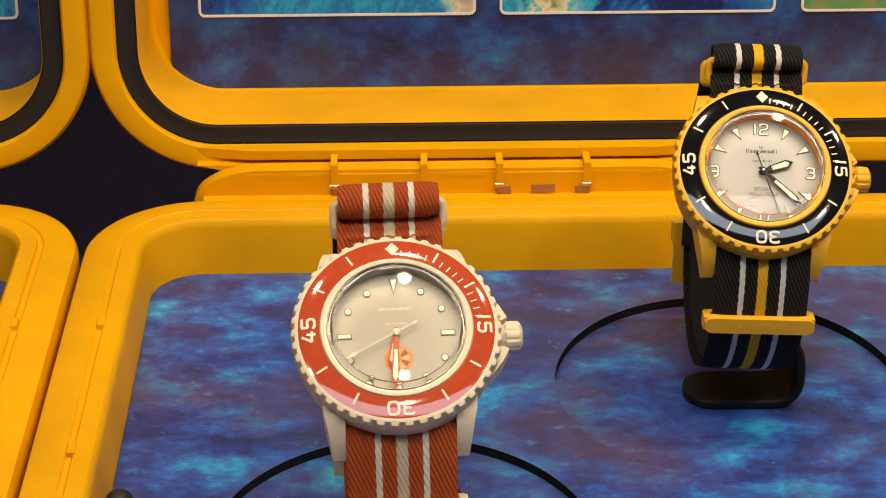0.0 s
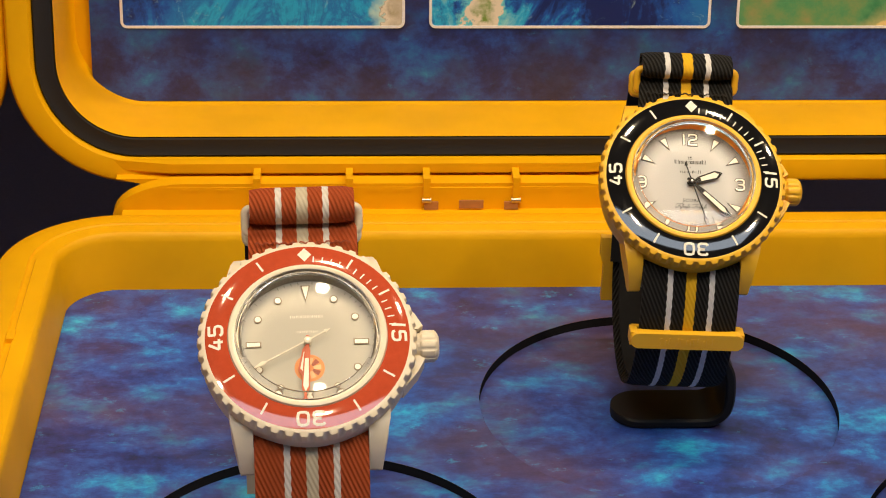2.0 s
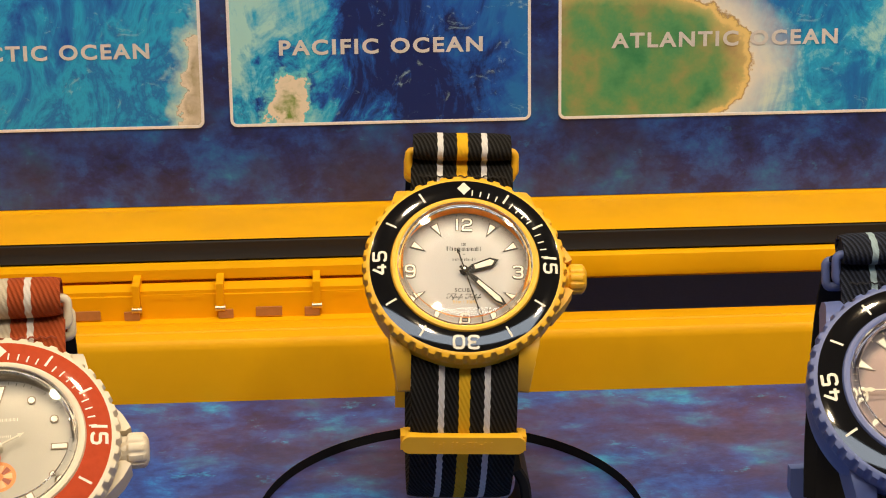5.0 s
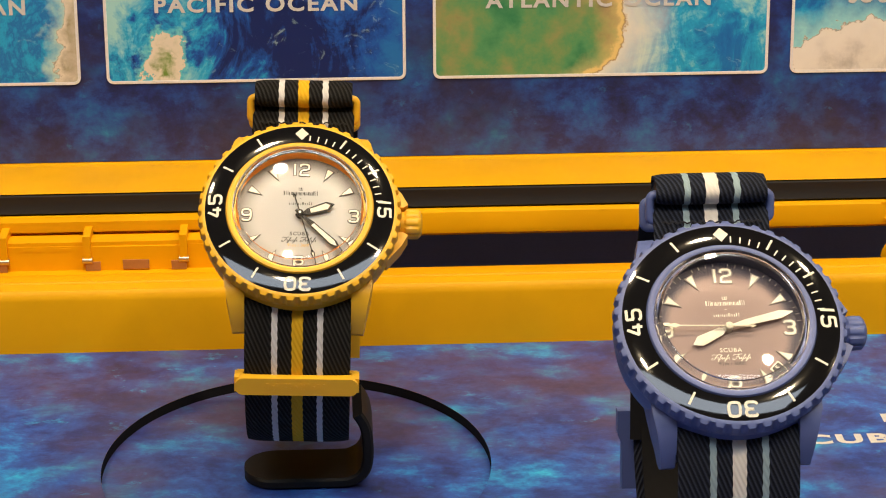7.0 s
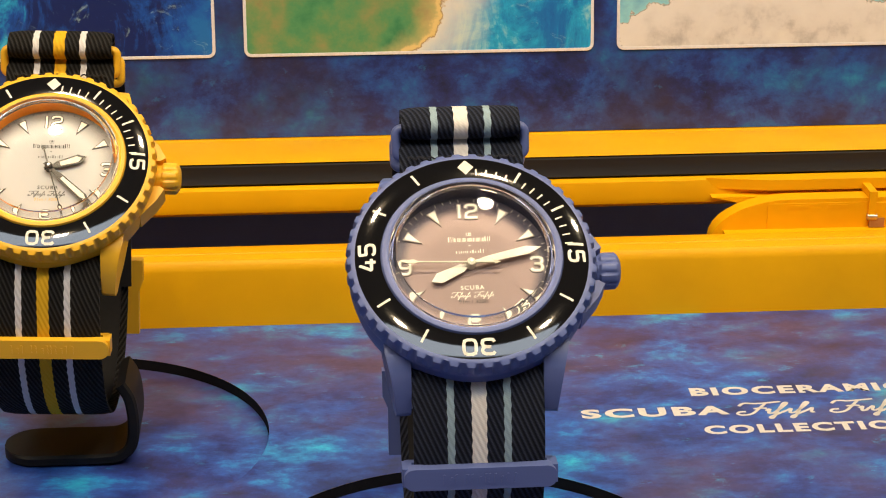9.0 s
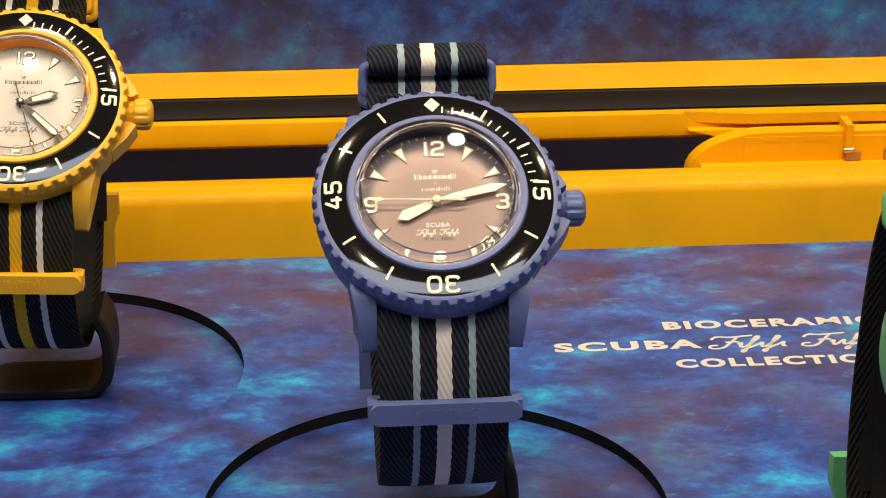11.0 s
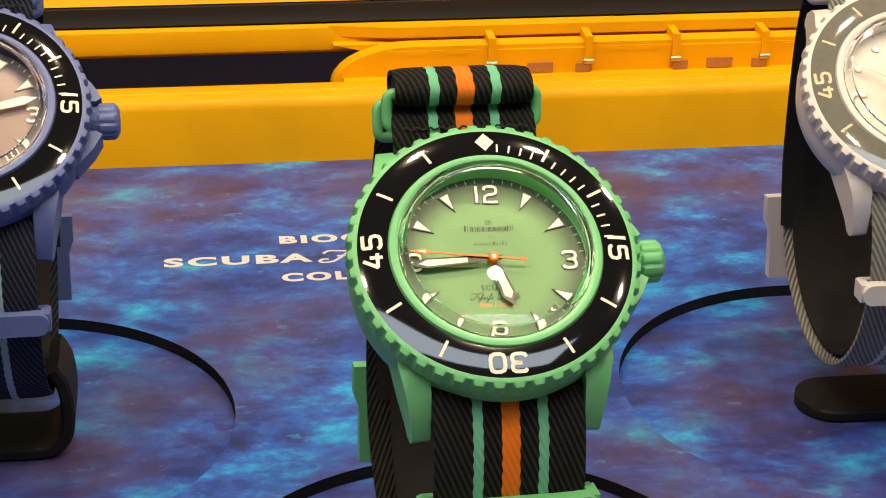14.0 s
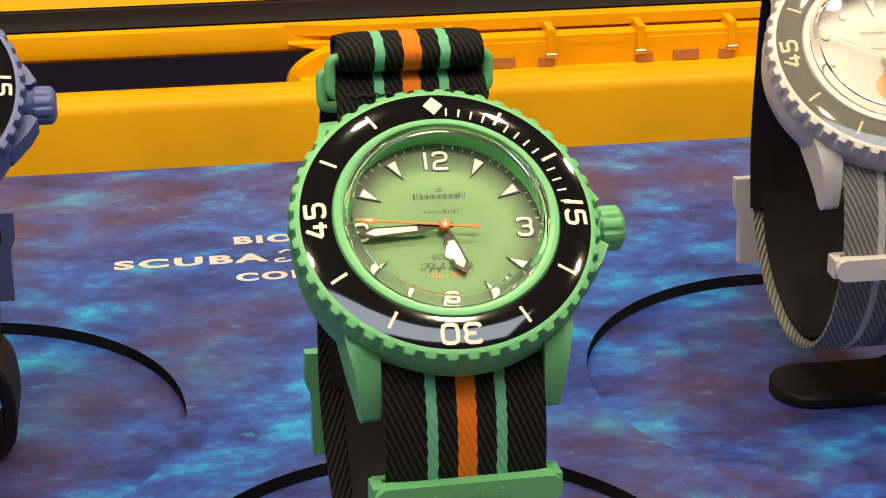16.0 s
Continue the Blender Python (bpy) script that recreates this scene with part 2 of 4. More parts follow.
def loft(rings, closed_ring=True, closed_path=False, cap=False, bm=None):
    """Joins rings of points, each of the same count."""
    bm = bm or bmesh.new()
    vs = [[bm.verts.new(p) for p in ring] for ring in rings]
    n, m = len(vs), len(vs[0])
    for i in range(n if closed_path else n - 1):
        a, b = vs[i], vs[(i + 1) % n]
        for j in range(m if closed_ring else m - 1):
            k = (j + 1) % m
            bm.faces.new((a[j], a[k], b[k], b[j]))
    if cap:
        bm.faces.new(vs[0])
        bm.faces.new(vs[-1])
    return bm


def lathe(profile, n=96, wave=None):
    """Turns (r, z) about z; wave(k, angle) is added to the radius of point k."""
    rings = []
    for k, (r, z) in enumerate(profile):
        ring = []
        for j in range(n):
            a = 2 * math.pi * j / n
            q = r + (wave(k, a) if wave else 0)
            ring.append((q * math.cos(a), q * math.sin(a), z))
        rings.append(ring)
    return loft(rings)


def disc(r, z, n=96, rings=1):
    bm = bmesh.new()
    bm.faces.new([bm.verts.new((r * math.cos(2 * math.pi * j / n), r * math.sin(2 * math.pi * j / n), z)) for j in range(n)])
    return bm


def round_rect(x0, x1, y0, y1, r, n=10):
    pts = []
    for cx, cy, a0 in ((x1 - r, y1 - r, 0), (x0 + r, y1 - r, 90), (x0 + r, y0 + r, 180), (x1 - r, y0 + r, 270)):
        for k in range(n + 1):
            a = radians(a0 + 90 * k / n)
            pts.append((cx + r * math.cos(a), cy + r * math.sin(a)))
    return pts


def frame_sweep(profile, x0, x1, y0, y1, r, n=14, closed=True):
    """A profile of (outward, height) carried round a rounded rectangle."""
    rings = []
    for o, h in profile:
        rings.append([(x, y, h) for x, y in round_rect(x0 - o, x1 + o, y0 - o, y1 + o, max(0.5, r + o), n)])
    return loft(rings, True, closed)


def slab(outline, z0, z1, bevel=0.0, segs=2):
    bm = bmesh.new()
    lo = [bm.verts.new((x, y, z0)) for x, y in outline]
    hi = [bm.verts.new((x, y, z1)) for x, y in outline]
    bm.faces.new(lo[::-1])
    bm.faces.new(hi)
    m = len(lo)
    for j in range(m):
        k = (j + 1) % m
        bm.faces.new((lo[j], lo[k], hi[k], hi[j]))
    if bevel:
        sharp = [e for e in bm.edges if len(e.link_faces) == 2 and e.calc_face_angle(0) > 0.5]
        bmesh.ops.bevel(bm, geom=sharp, offset=bevel, segments=segs, affect="EDGES", profile=0.5)
    return bm


def block(x0, x1, y0, y1, z0, z1, bevel=0.4, segs=2):
    return slab([(x0, y0), (x1, y0), (x1, y1), (x0, y1)], z0, z1, bevel, segs)


def tube(path, r, n=10, closed=False):
    """A round bar along points."""
    rings = []
    P = [Vector(p) for p in path]
    m = len(P)
    ref = None
    for i, p in enumerate(P):
        a = P[(i - 1) % m] if closed or i else p
        b = P[(i + 1) % m] if closed or i < m - 1 else p
        t = (b - a).normalized()
        if ref is None:
            ref = t.orthogonal().normalized()
        ref = (ref - t * ref.dot(t)).normalized()
        s = t.cross(ref)
        rings.append([p + r * (math.cos(2 * math.pi * j / n) * ref + math.sin(2 * math.pi * j / n) * s) for j in range(n)])
    return loft(rings, True, closed, cap=not closed)


def spline(points, steps=8, closed=False):
    """Catmull-Rom through points."""
    P = [Vector(p) for p in points]
    n = len(P)
    out = []
    for i in range(n if closed else n - 1):
        p = [P[(i + k) % n] if closed else P[min(max(i + k, 0), n - 1)] for k in (-1, 0, 1, 2)]
        for s in range(steps):
            t = s / steps
            out.append(0.5 * (2 * p[1] + (p[2] - p[0]) * t + (2 * p[0] - 5 * p[1] + 4 * p[2] - p[3]) * t * t + (3 * p[1] - p[0] - 3 * p[2] + p[3]) * t**3))
    if not closed:
        out.append(P[-1])
    return out


def lettering(text, size, weight=0.0, depth=0.0, spacing=1.0, shear=0.0):
    """The built-in font as a bmesh, centred, size in millimetres (height of capitals about 0.7)."""
    cu = bpy.data.curves.new("letters", "FONT")
    cu.body, cu.size, cu.offset, cu.extrude, cu.space_character, cu.shear = text, size, weight, depth, spacing, shear
    cu.align_x, cu.align_y, cu.resolution_u = "CENTER", "CENTER", 4
    ob = new("letters", cu)
    me = bpy.data.meshes.new_from_object(ob.evaluated_get(bpy.context.evaluated_depsgraph_get()))
    bm = bmesh.new()
    bm.from_mesh(me)
    bpy.data.objects.remove(ob)
    bpy.data.curves.remove(cu)
    bpy.data.meshes.remove(me)
    xs, ys = [v.co.x for v in bm.verts], [v.co.y for v in bm.verts]
    bm.transform(Matrix.Translation((-(min(xs) + max(xs)) / 2, -(min(ys) + max(ys)) / 2, 0)))
    return bm


# ---- setting ----
CX = 166.0
part("ground", block(-1500, 1900, -700, 900, -1000, -44, 2), DESK, None, "dark navy laminate display table").name = "display_table"
tagged(bpy.data.objects["display_table"], category="table", kind="structure")
tagged(part("wall_north", block(-1500, 1900, 300, 320, -44, 900, 0), BACKWALL, None, "dark navy board behind the display cases"), category="wall", kind="structure")
# unseen room shell, added for bounced light and reflections
tagged(part("floor", block(-2500, 2900, -3200, 2200, -1040, -1000, 0), ROOM, None, "pale shop floor"), category="floor", kind="structure")
tagged(part("ceiling", block(-2500, 2900, -3200, 2200, 1900, 1940, 0), ROOM, None, "pale shop ceiling"), category="ceiling", kind="structure")
for nm, b in (("wall_south", (-2500, 2900, -3240, -3200)), ("wall_east", (2900, 2940, -3200, 2200)), ("wall_west", (-2540, -2500, -3200, 2200)), ("wall_back", (-2500, 2900, 2200, 2240))):
    tagged(part(nm, block(*b, -1000, 1900, 0), ROOM, None, "plain pale shop wall"), category="wall", kind="structure")


def glow(name, colour, strength):
    m, nt, p = material(name)
    p.inputs["Emission Color"].default_value = (*colour, 1)
    p.inputs["Emission Strength"].default_value = strength
    return m


# cool ceiling light of the shop, in front of the showcase
shop_light = thing("ceiling_light", "wide cool white ceiling light panel of the shop", "lamp", mm_pose(150, -1250, 1894))
part("housing", frame_sweep([(-6, 0), (0, -22), (14, -22), (18, 0), (18, 6)], -900, 900, -230, 230, 20, 6, False), plain("white_metal", (0.7, 0.7, 0.7), 0.4), shop_light)
part("diffuser", slab(round_rect(-894, 894, -224, 224, 18, 4), -14, -8), glow("cool_diffuser", (0.80, 0.89, 1.0), 6.5), shop_light)

# ---- hard cases ----
BASE = (-65.0, 397.0, -309.0, -23.5)  # inner edge of the base rim
LID_TILT = 6.84
LID_AT = mm_pose(CX, 41.0, 27.0, 90 - LID_TILT)  # local x along, y up the lid, z forward
HINGES = ((-54.0, 92.0, (-14.6, 10.4, 31.4, 55.8)), (238.0, 386.0, (278.3, 303.0, 325.5, 348.7)))


def hinge_outline(x0, x1, z0, z1, r):
    pts = [(x0, z0)]
    pts += [(x0 + r - r * math.cos(radians(a)), z1 - (z1 - z0) * (1 - math.sin(radians(a)))) for a in range(10, 91, 10)]
    pts += [(x1 - r + r * math.cos(radians(a)), z1 - (z1 - z0) * (1 - math.sin(radians(a)))) for a in range(90, 9, -10)]
    return pts + [(x1, z0)]


def upright(bm):
    """Outline in x and z, thickness towards +y."""
    bm.transform(Matrix.Rotation(radians(90), 4, "X"))
    return bm


def build_case():
    case = thing("equipment_case", "open yellow plastic hard case with black lid gasket on table", "case")
    x0, x1, y0, y1 = BASE
    prof = [(-1.6, -40), (-1.6, -3), (-1.2, 0.4), (-0.4, 13.6), (0.1, 15.3), (0.9, 16.0), (5.0, 16.1), (5.4, 15.2), (6.6, 15.2), (7.0, 15.7), (9.5, 15.6), (13.4, 15.0), (15.0, 14.2), (15.7, 12.4), (15.7, 6.0), (14.2, 3.0), (13.0, -41), (10, -44)]
    base = frame_sweep(prof, x0, x1, y0, y1, 15, 16, closed=False)
    part("base", base, YELLOW, case)
    part("bottom", slab(round_rect(x0 - 11, x1 + 11, y0 - 11, y1 + 11, 22), -44, -37, 1.5), YELLOW, case)
    # small nubs on the rim
    for yy in (-78, -134, -196):
        for xx in (x0 - 5.6, x1 + 5.6):
            part("rim_nub", block(xx - 0.9, xx + 0.9, yy - 2.2, yy + 2.2, 15.1, 16.5, 0.4), YELLOW, case)
    # lid, in its own frame
    lid = thing("lid", "", "")
    lid.parent, lid.matrix_basis = case, LID_AT
    hw, top = 234.0, 318.0
    wall = [(-9.0, -0.6), (-0.6, -0.5), (0.2, 0.8), (0.3, 6.0), (0.0, 34.4), (0.25, 35.6), (0.35, 33.0), (6.0, 33.0), (6.1, 36.2), (6.8, 37.2), (10.8, 37.6), (12.4, 37.2), (13.3, 35.8), (13.3, 29.0), (11.4, 25.5), (10.0, -3.5), (7.0, -7.0)]
    part("lid_shell", frame_sweep(wall, -hw, hw, 0.0, top, 21, 18, closed=False), YELLOW, lid)
    part("lid_back", slab(round_rect(-hw - 7, hw + 7, -8.5, top + 7, 24), -7.2, -1.0, 0.5), YELLOW, lid)
    gasket = [(0.4, 32.5), (0.42, 35.1), (0.9, 35.8), (2.5, 35.5), (4.0, 35.5), (5.4, 35.8), (5.94, 35.0), (5.96, 32.5)]
    part("gasket", frame_sweep(gasket, -hw, hw, 0.0, top, 21, 18, closed=True), RUBBER, lid, "black rubber gasket")
    # hinges
    for h0, h1, pins in HINGES:
        plate = part("hinge_plate", upright(slab(hinge_outline(h0, h1, 11.5, 22.0, 20), 0.6, 5.7, 1.2, 3)), YELLOW, case)
        part("hinge_ledge", block(h0 + 3, h1 - 3, -10, -1, 10.6, 14.4, 0.8), YELLOW, plate)
        # web under the lid lip that runs out past the hinge
        part("hinge_gusset", upright(slab([(h0 + 1, 21.2), (h1 - 1, 21.2), (h1 - 8, 19.6), (h1 - 16, 16.5), (h0 + 16, 16.5), (h0 + 8, 19.6)], -5.0, 0.4, 0.3)), YELLOW, case)
        # brow on the lid lip, added to cast shade into the hinge pockets
        part("hinge_brow", slab([(h0, 3.3), (h0 + 16, 0.2), (h1 - 16, 0.2), (h1, 3.3), (h1 - 4, 5.0), (h0 + 4, 5.0)], 22.5, 25.2, 0.6), YELLOW, case)
        for a, b in ((pins[0], pins[1]), (pins[2], pins[3])):
            knuckle = part("hinge_knuckle", block(a + 0.9, b - 0.9, -6.4, -3.0, 13.9, 20.9, 0.8), YELLOW, case)
            for px in (a, b):
                part("rib", block(px - 0.95, px + 0.95, -7.0, 3.0, 17.4, 24.0, 0.4), YELLOW, knuckle)
                bm = tube([(px - 1.25, 0, 0), (px + 1.25, 0, 0)], 0.8, 12)
                bm.transform(Matrix.Translation((0, -6.6, 17.3)))
                part("pin", bm, PIN, knuckle, "dull bronze hinge pin")
                s = 1 if px == a else -1
                part("slot", block(min(px - s * 0.6, px + s * 3.2), max(px - s * 0.6, px + s * 3.2), -6.9, -6.3, 14.6, 16.9, 0.1), SLOT_SHADE, knuckle, "brown block painted as slot shade")
            mid = (a + b) / 2
            part("slot", block(mid - 3.3, mid + 3.3, -6.8, -6.2, 14.9, 17.3, 0.1), SLOT_SHADE, knuckle, "brown block painted as slot shade")
        for c0, c1 in ((h0 + 14, pins[0] - 1), (pins[1] + 1, pins[2] - 1), (pins[3] + 1, h1 - 14)):
            part("hinge_block", block(c0, c1, -5.9, -3.4, 13.8, 21.0, 0.8), YELLOW, plate)
            for s in (0.3, 0.7):
                m = c0 + (c1 - c0) * s
                part("plate_notch", block(m - 2.6, m + 2.6, -6.0, -5.5, 19.7, 20.5, 0.1), YELLOW, plate)
    return case


DISCS = ((3.0, -150.2), (85.0, -84.7), (165.5, -147.8), (245.0, -212.2), (327.0, -148.0))
DISC_R = 43.5


def build_insert():
    """Printed board with five round wells, each with a printed floor."""
    ins = thing("printed_insert", "printed blue and purple sea board lining the yellow case", "board")
    x0, x1, y0, y1 = BASE
    bm = bmesh.new()
    outer = round_rect(x0 + 1.4, x1 - 1.4, y0 + 1.4, y1 - 0.4, 8)
    edges = []
    for loop in [outer] + [[(cx + DISC_R * math.cos(2 * math.pi * j / 96), cy + DISC_R * math.sin(2 * math.pi * j / 96)) for j in range(96)] for cx, cy in DISCS]:
        vs = [bm.verts.new((x, y, 0)) for x, y in loop]
        edges += [bm.edges.new((vs[j], vs[(j + 1) % len(vs)])) for j in range(len(vs))]
    bmesh.ops.triangle_fill(bm, use_beauty=True, edges=edges)
    part("print_surface", bm, SEA_FLOOR, ins, smooth=False)
    for cx, cy in DISCS:
        bm = lathe([(DISC_R - 0.01, -2.6), (DISC_R - 0.01, -0.02)], 96)
        bm.transform(Matrix.Translation((cx, cy, 0)))
        part("well_edge", bm, FOAM, ins, "black cut foam edge")
        bm = disc(DISC_R - 0.02, -2.5)
        bm.transform(Matrix.Translation((cx, cy, 0)))
        part("well_floor", bm, SEA_FLOOR, ins)

    def put(bm, x, y, label=""):
        bm.transform(Matrix.Translation((x, y, 0.06)))
        part("lettering", bm, FLOOR_INK, ins, label, smooth=False)

    for text, size, x, y in (("BIOCERAMIC", 5.4, 245.5, -70.8), ("SCUBA", 5.9, 211.8, -80.6), ("COLLECTION", 5.4, 244.0, -90.4)):
        bm = lettering(text, size, 0.26, 0.0, 1.22)
        w = max(v.co.x for v in bm.verts) - min(v.co.x for v in bm.verts)
        want = {"BIOCERAMIC": 48.5, "SCUBA": 32.2, "COLLECTION": 46.5}[text]
        bm.transform(Matrix.Diagonal((want / w, 1.0, 1.0, 1.0)))
        put(bm, x, y, "white printed words")
    # flowing script, kept as plain strokes
    for x, count, tall in ((232.0, 5, (1, 3)), (252.5, 7, (2, 4))):
        for stroke in flourish(x, -83.2, 2.75, count, tall):
            put(flat_stroke(stroke, 0.36), 0, 0, "white flowing script strokes")
    return ins


def flat_stroke(points, half):
    """A flat ribbon in the xy plane."""
    rings = []
    for i, p in enumerate(points):
        t = (points[min(i + 1, len(points) - 1)] - points[max(i - 1, 0)]).normalized()
        s = Vector((-t.y, t.x, 0)) * half
        rings.append([p - s, p + s])
    return loft(rings, False)


def flourish(x, y, pitch, count, tall, z=0.0):
    """Strokes in the manner of a slanted script that spell nothing: a swash, a stem, a bar and a run of joined loops."""
    def lean(pts):
        return spline([(x + (a + 0.42 * b) * pitch, y + b * pitch, z) for a, b in pts], 5)
    strokes = [lean([(-1.2, 1.55), (-0.9, 2.05), (0.1, 1.95), (1.1, 2.05), (2.0, 2.2)]),
               lean([(0.85, 1.95), (0.55, 1.0), (0.2, 0.1), (-0.45, -0.12), (-0.95, 0.1), (-0.9, 0.45), (-0.4, 0.5)]),
               lean([(0.1, 1.0), (0.7, 1.08), (1.2, 1.0)])]
    run = []
    for k in range(count):
        a = 1.2 + 0.85 * k
        if k in tall:
            run += [(a, 0.4), (a + 0.55, 1.75), (a + 0.3, 1.95), (a + 0.15, 0.9), (a, -0.75), (a - 0.25, -0.6), (a + 0.45, 0.15)]
        else:
            run += [(a, 0.55), (a + 0.25, 0.85), (a + 0.3, 0.15), (a + 0.6, 0.1)]
    strokes.append(lean(run))
    return strokes


DEEP, MID, CYAN, PALE = (0.010, 0.022, 0.13), (0.015, 0.09, 0.43), (0.025, 0.38, 0.70), (0.35, 0.66, 0.70)
CREAM = (0.72, 0.66, 0.56)
ROCK = {"tint": [(0.3, (0.10, 0.07, 0.05)), (0.45, (0.42, 0.38, 0.26)), (0.6, (0.55, 0.50, 0.42)), (0.75, (0.20, 0.26, 0.10))], "shore": [(0.36, (0, 0, 0)), (0.47, (1, 1, 1))], "sand": CREAM, "shallow": (0.45, 0.66, 0.66)}
ISLE = {"tint": [(0.35, (0.16, 0.28, 0.05)), (0.5, (0.62, 0.60, 0.48)), (0.7, (0.66, 0.62, 0.52))], "shore": [(0.2, (0, 0, 0)), (0.36, (1, 1, 1))], "sand": CREAM, "shallow": (0.18, 0.62, 0.70)}
JUNGLE = {"grain": 0.05, "surf": 0.68, "tint": [(0.34, (0.04, 0.22, 0.10)), (0.43, (0.09, 0.30, 0.13)), (0.50, (0.17, 0.31, 0.12)), (0.57, (0.28, 0.30, 0.12)), (0.66, (0.25, 0.19, 0.11))], "shore": [(0.38, (0, 0, 0)), (0.455, (0.5, 0.5, 0.5)), (0.47, (1, 1, 1))], "sand": (0.78, 0.60, 0.24), "shallow": (0.74, 0.74, 0.70)}
ICE = {"tint": [(0.3, (0.45, 0.43, 0.42)), (0.5, (0.70, 0.67, 0.64)), (0.7, (0.76, 0.74, 0.70))], "shore": [(0.3, (0, 0, 0)), (0.46, (1, 1, 1))], "sand": (0.78, 0.75, 0.72), "shallow": (0.30, 0.66, 0.74)}
# x from, x to, words, words' centre, chart material; lid x is taken from the case's middle
CHARTS = (
    (-54.4, 26.6, "ARCTIC OCEAN", (-39.5, 12.8), map_paper("chart_arctic", [(0.34, DEEP), (0.41, MID), (0.47, (0.02, 0.20, 0.56)), (0.52, CYAN), (0.57, (0.02, 0.16, 0.50)), (0.63, CYAN), (0.69, PALE)], ROCK, (45, -22), (1.5, 0.7), 16, 22, 0.6, 0.05, 0.13)),
    (33.5, 114.7, "PACIFIC OCEAN", (47.2, 101.7), map_paper("chart_pacific", [(0.30, (0.02, 0.16, 0.50)), (0.37, MID), (0.44, DEEP), (0.51, DEEP), (0.56, MID), (0.61, CYAN), (0.70, PALE)], ISLE, (-25, -22), (1.0, 0.8), 5.5, 15, 0.55, -0.19, 0.2)),
    (122.1, 214.4, "ATLANTIC OCEAN", (136.4, 198.0), map_paper("chart_atlantic", [(0.36, MID), (0.46, (0.015, 0.18, 0.52)), (0.54, CYAN), (0.62, PALE)], JUNGLE, (-30, -14), (1.0, 1.7), 38, 13, 0.7)),
    (220.5, 304.0, "SOUTHERN OCEAN", (236.0, 290.0), map_paper("chart_southern", [(0.38, MID), (0.46, (0.015, 0.18, 0.52)), (0.56, CYAN), (0.66, PALE)], ICE, (0, -34), (0.42, 1), 22, 16)),
    (310.5, 388.3, "INDIAN OCEAN", (326.0, 374.0), map_paper("chart_indian", [(0.32, DEEP), (0.45, MID), (0.58, CYAN), (0.72, PALE)])),
)


def build_panel():
    """The printed sea lining of the lid with its framed charts."""
    panel = thing("printed_lid_lining", "printed dark blue lining with framed ocean charts inside the lid", "board", LID_AT)
    bm = slab(round_rect(-229.0, 229.0, 0.0, 312, 9), -1.0, 0.9, 0.15)
    part("lining_sheet", bm, SEA_LID, panel)
    y0, y1 = 21.5, 78.0
    for a, b, words, (w0, w1), mat in CHARTS:
        half, mid = (b - a) / 2, (a + b) / 2 - CX
        high = (y1 - y0) / 2
        at = mm_pose(mid, (y0 + y1) / 2, 0)
        chart = part("chart", slab(round_rect(-half + 0.5, half - 0.5, -high + 0.5, high - 0.5, 1.6), 0.8, 1.15), mat, panel, "painted chart of the " + words.lower().replace(" ocean", " sea area"), smooth=False, place=at)
        rim = frame_sweep([(-0.85, 1.1), (-0.8, 1.3), (-0.1, 1.3), (0, 1.1)], -half, half, -high, high, 2.0, 6, closed=False)
        part("chart_border", rim, WHITE_INK, chart, "white printed border")
        bm = lettering(words, 5.5, 0.17, 0.0, 1.2)
        w = max(v.co.x for v in bm.verts) - min(v.co.x for v in bm.verts)
        bm.transform(Matrix.Translation(((w0 + w1) / 2 - (a + b) / 2, 43.0 - (y0 + y1) / 2 - 0.2, 1.32)) @ Matrix.Diagonal(((w1 - w0) / w, 1, 1, 1)))
        part("lettering", bm, CHART_INK, chart, "white printed ocean name", smooth=False)
    return panel


case = build_case()
insert = build_insert()
panel = build_panel()
# a copy of the case, its board and lining stands against this one
BESIDE = mm_pose(-494.8, 0, 0)
copy_thing(case, BESIDE)
copy_thing(insert, BESIDE)
copy_thing(panel, BESIDE @ LID_AT)

peg = thing("corner_peg", "small black rounded peg on the printed board beside the case wall", "peg", mm_pose(-60.6, -137.0, 0))
part("peg_body", lathe([(0.01, 6.4), (1.6, 6.2), (2.8, 5.2), (3.3, 3.5), (3.4, 0), (0.01, 0)], 24), RUBBER, peg)


# ---- watches ----
def shell(profile, n):
    """A turned solid whose profile closes on itself."""
    rings = [[(r * math.cos(2 * math.pi * j / n), r * math.sin(2 * math.pi * j / n), z) for j in range(n)] for r, z in profile]
    return loft(rings, True, True)


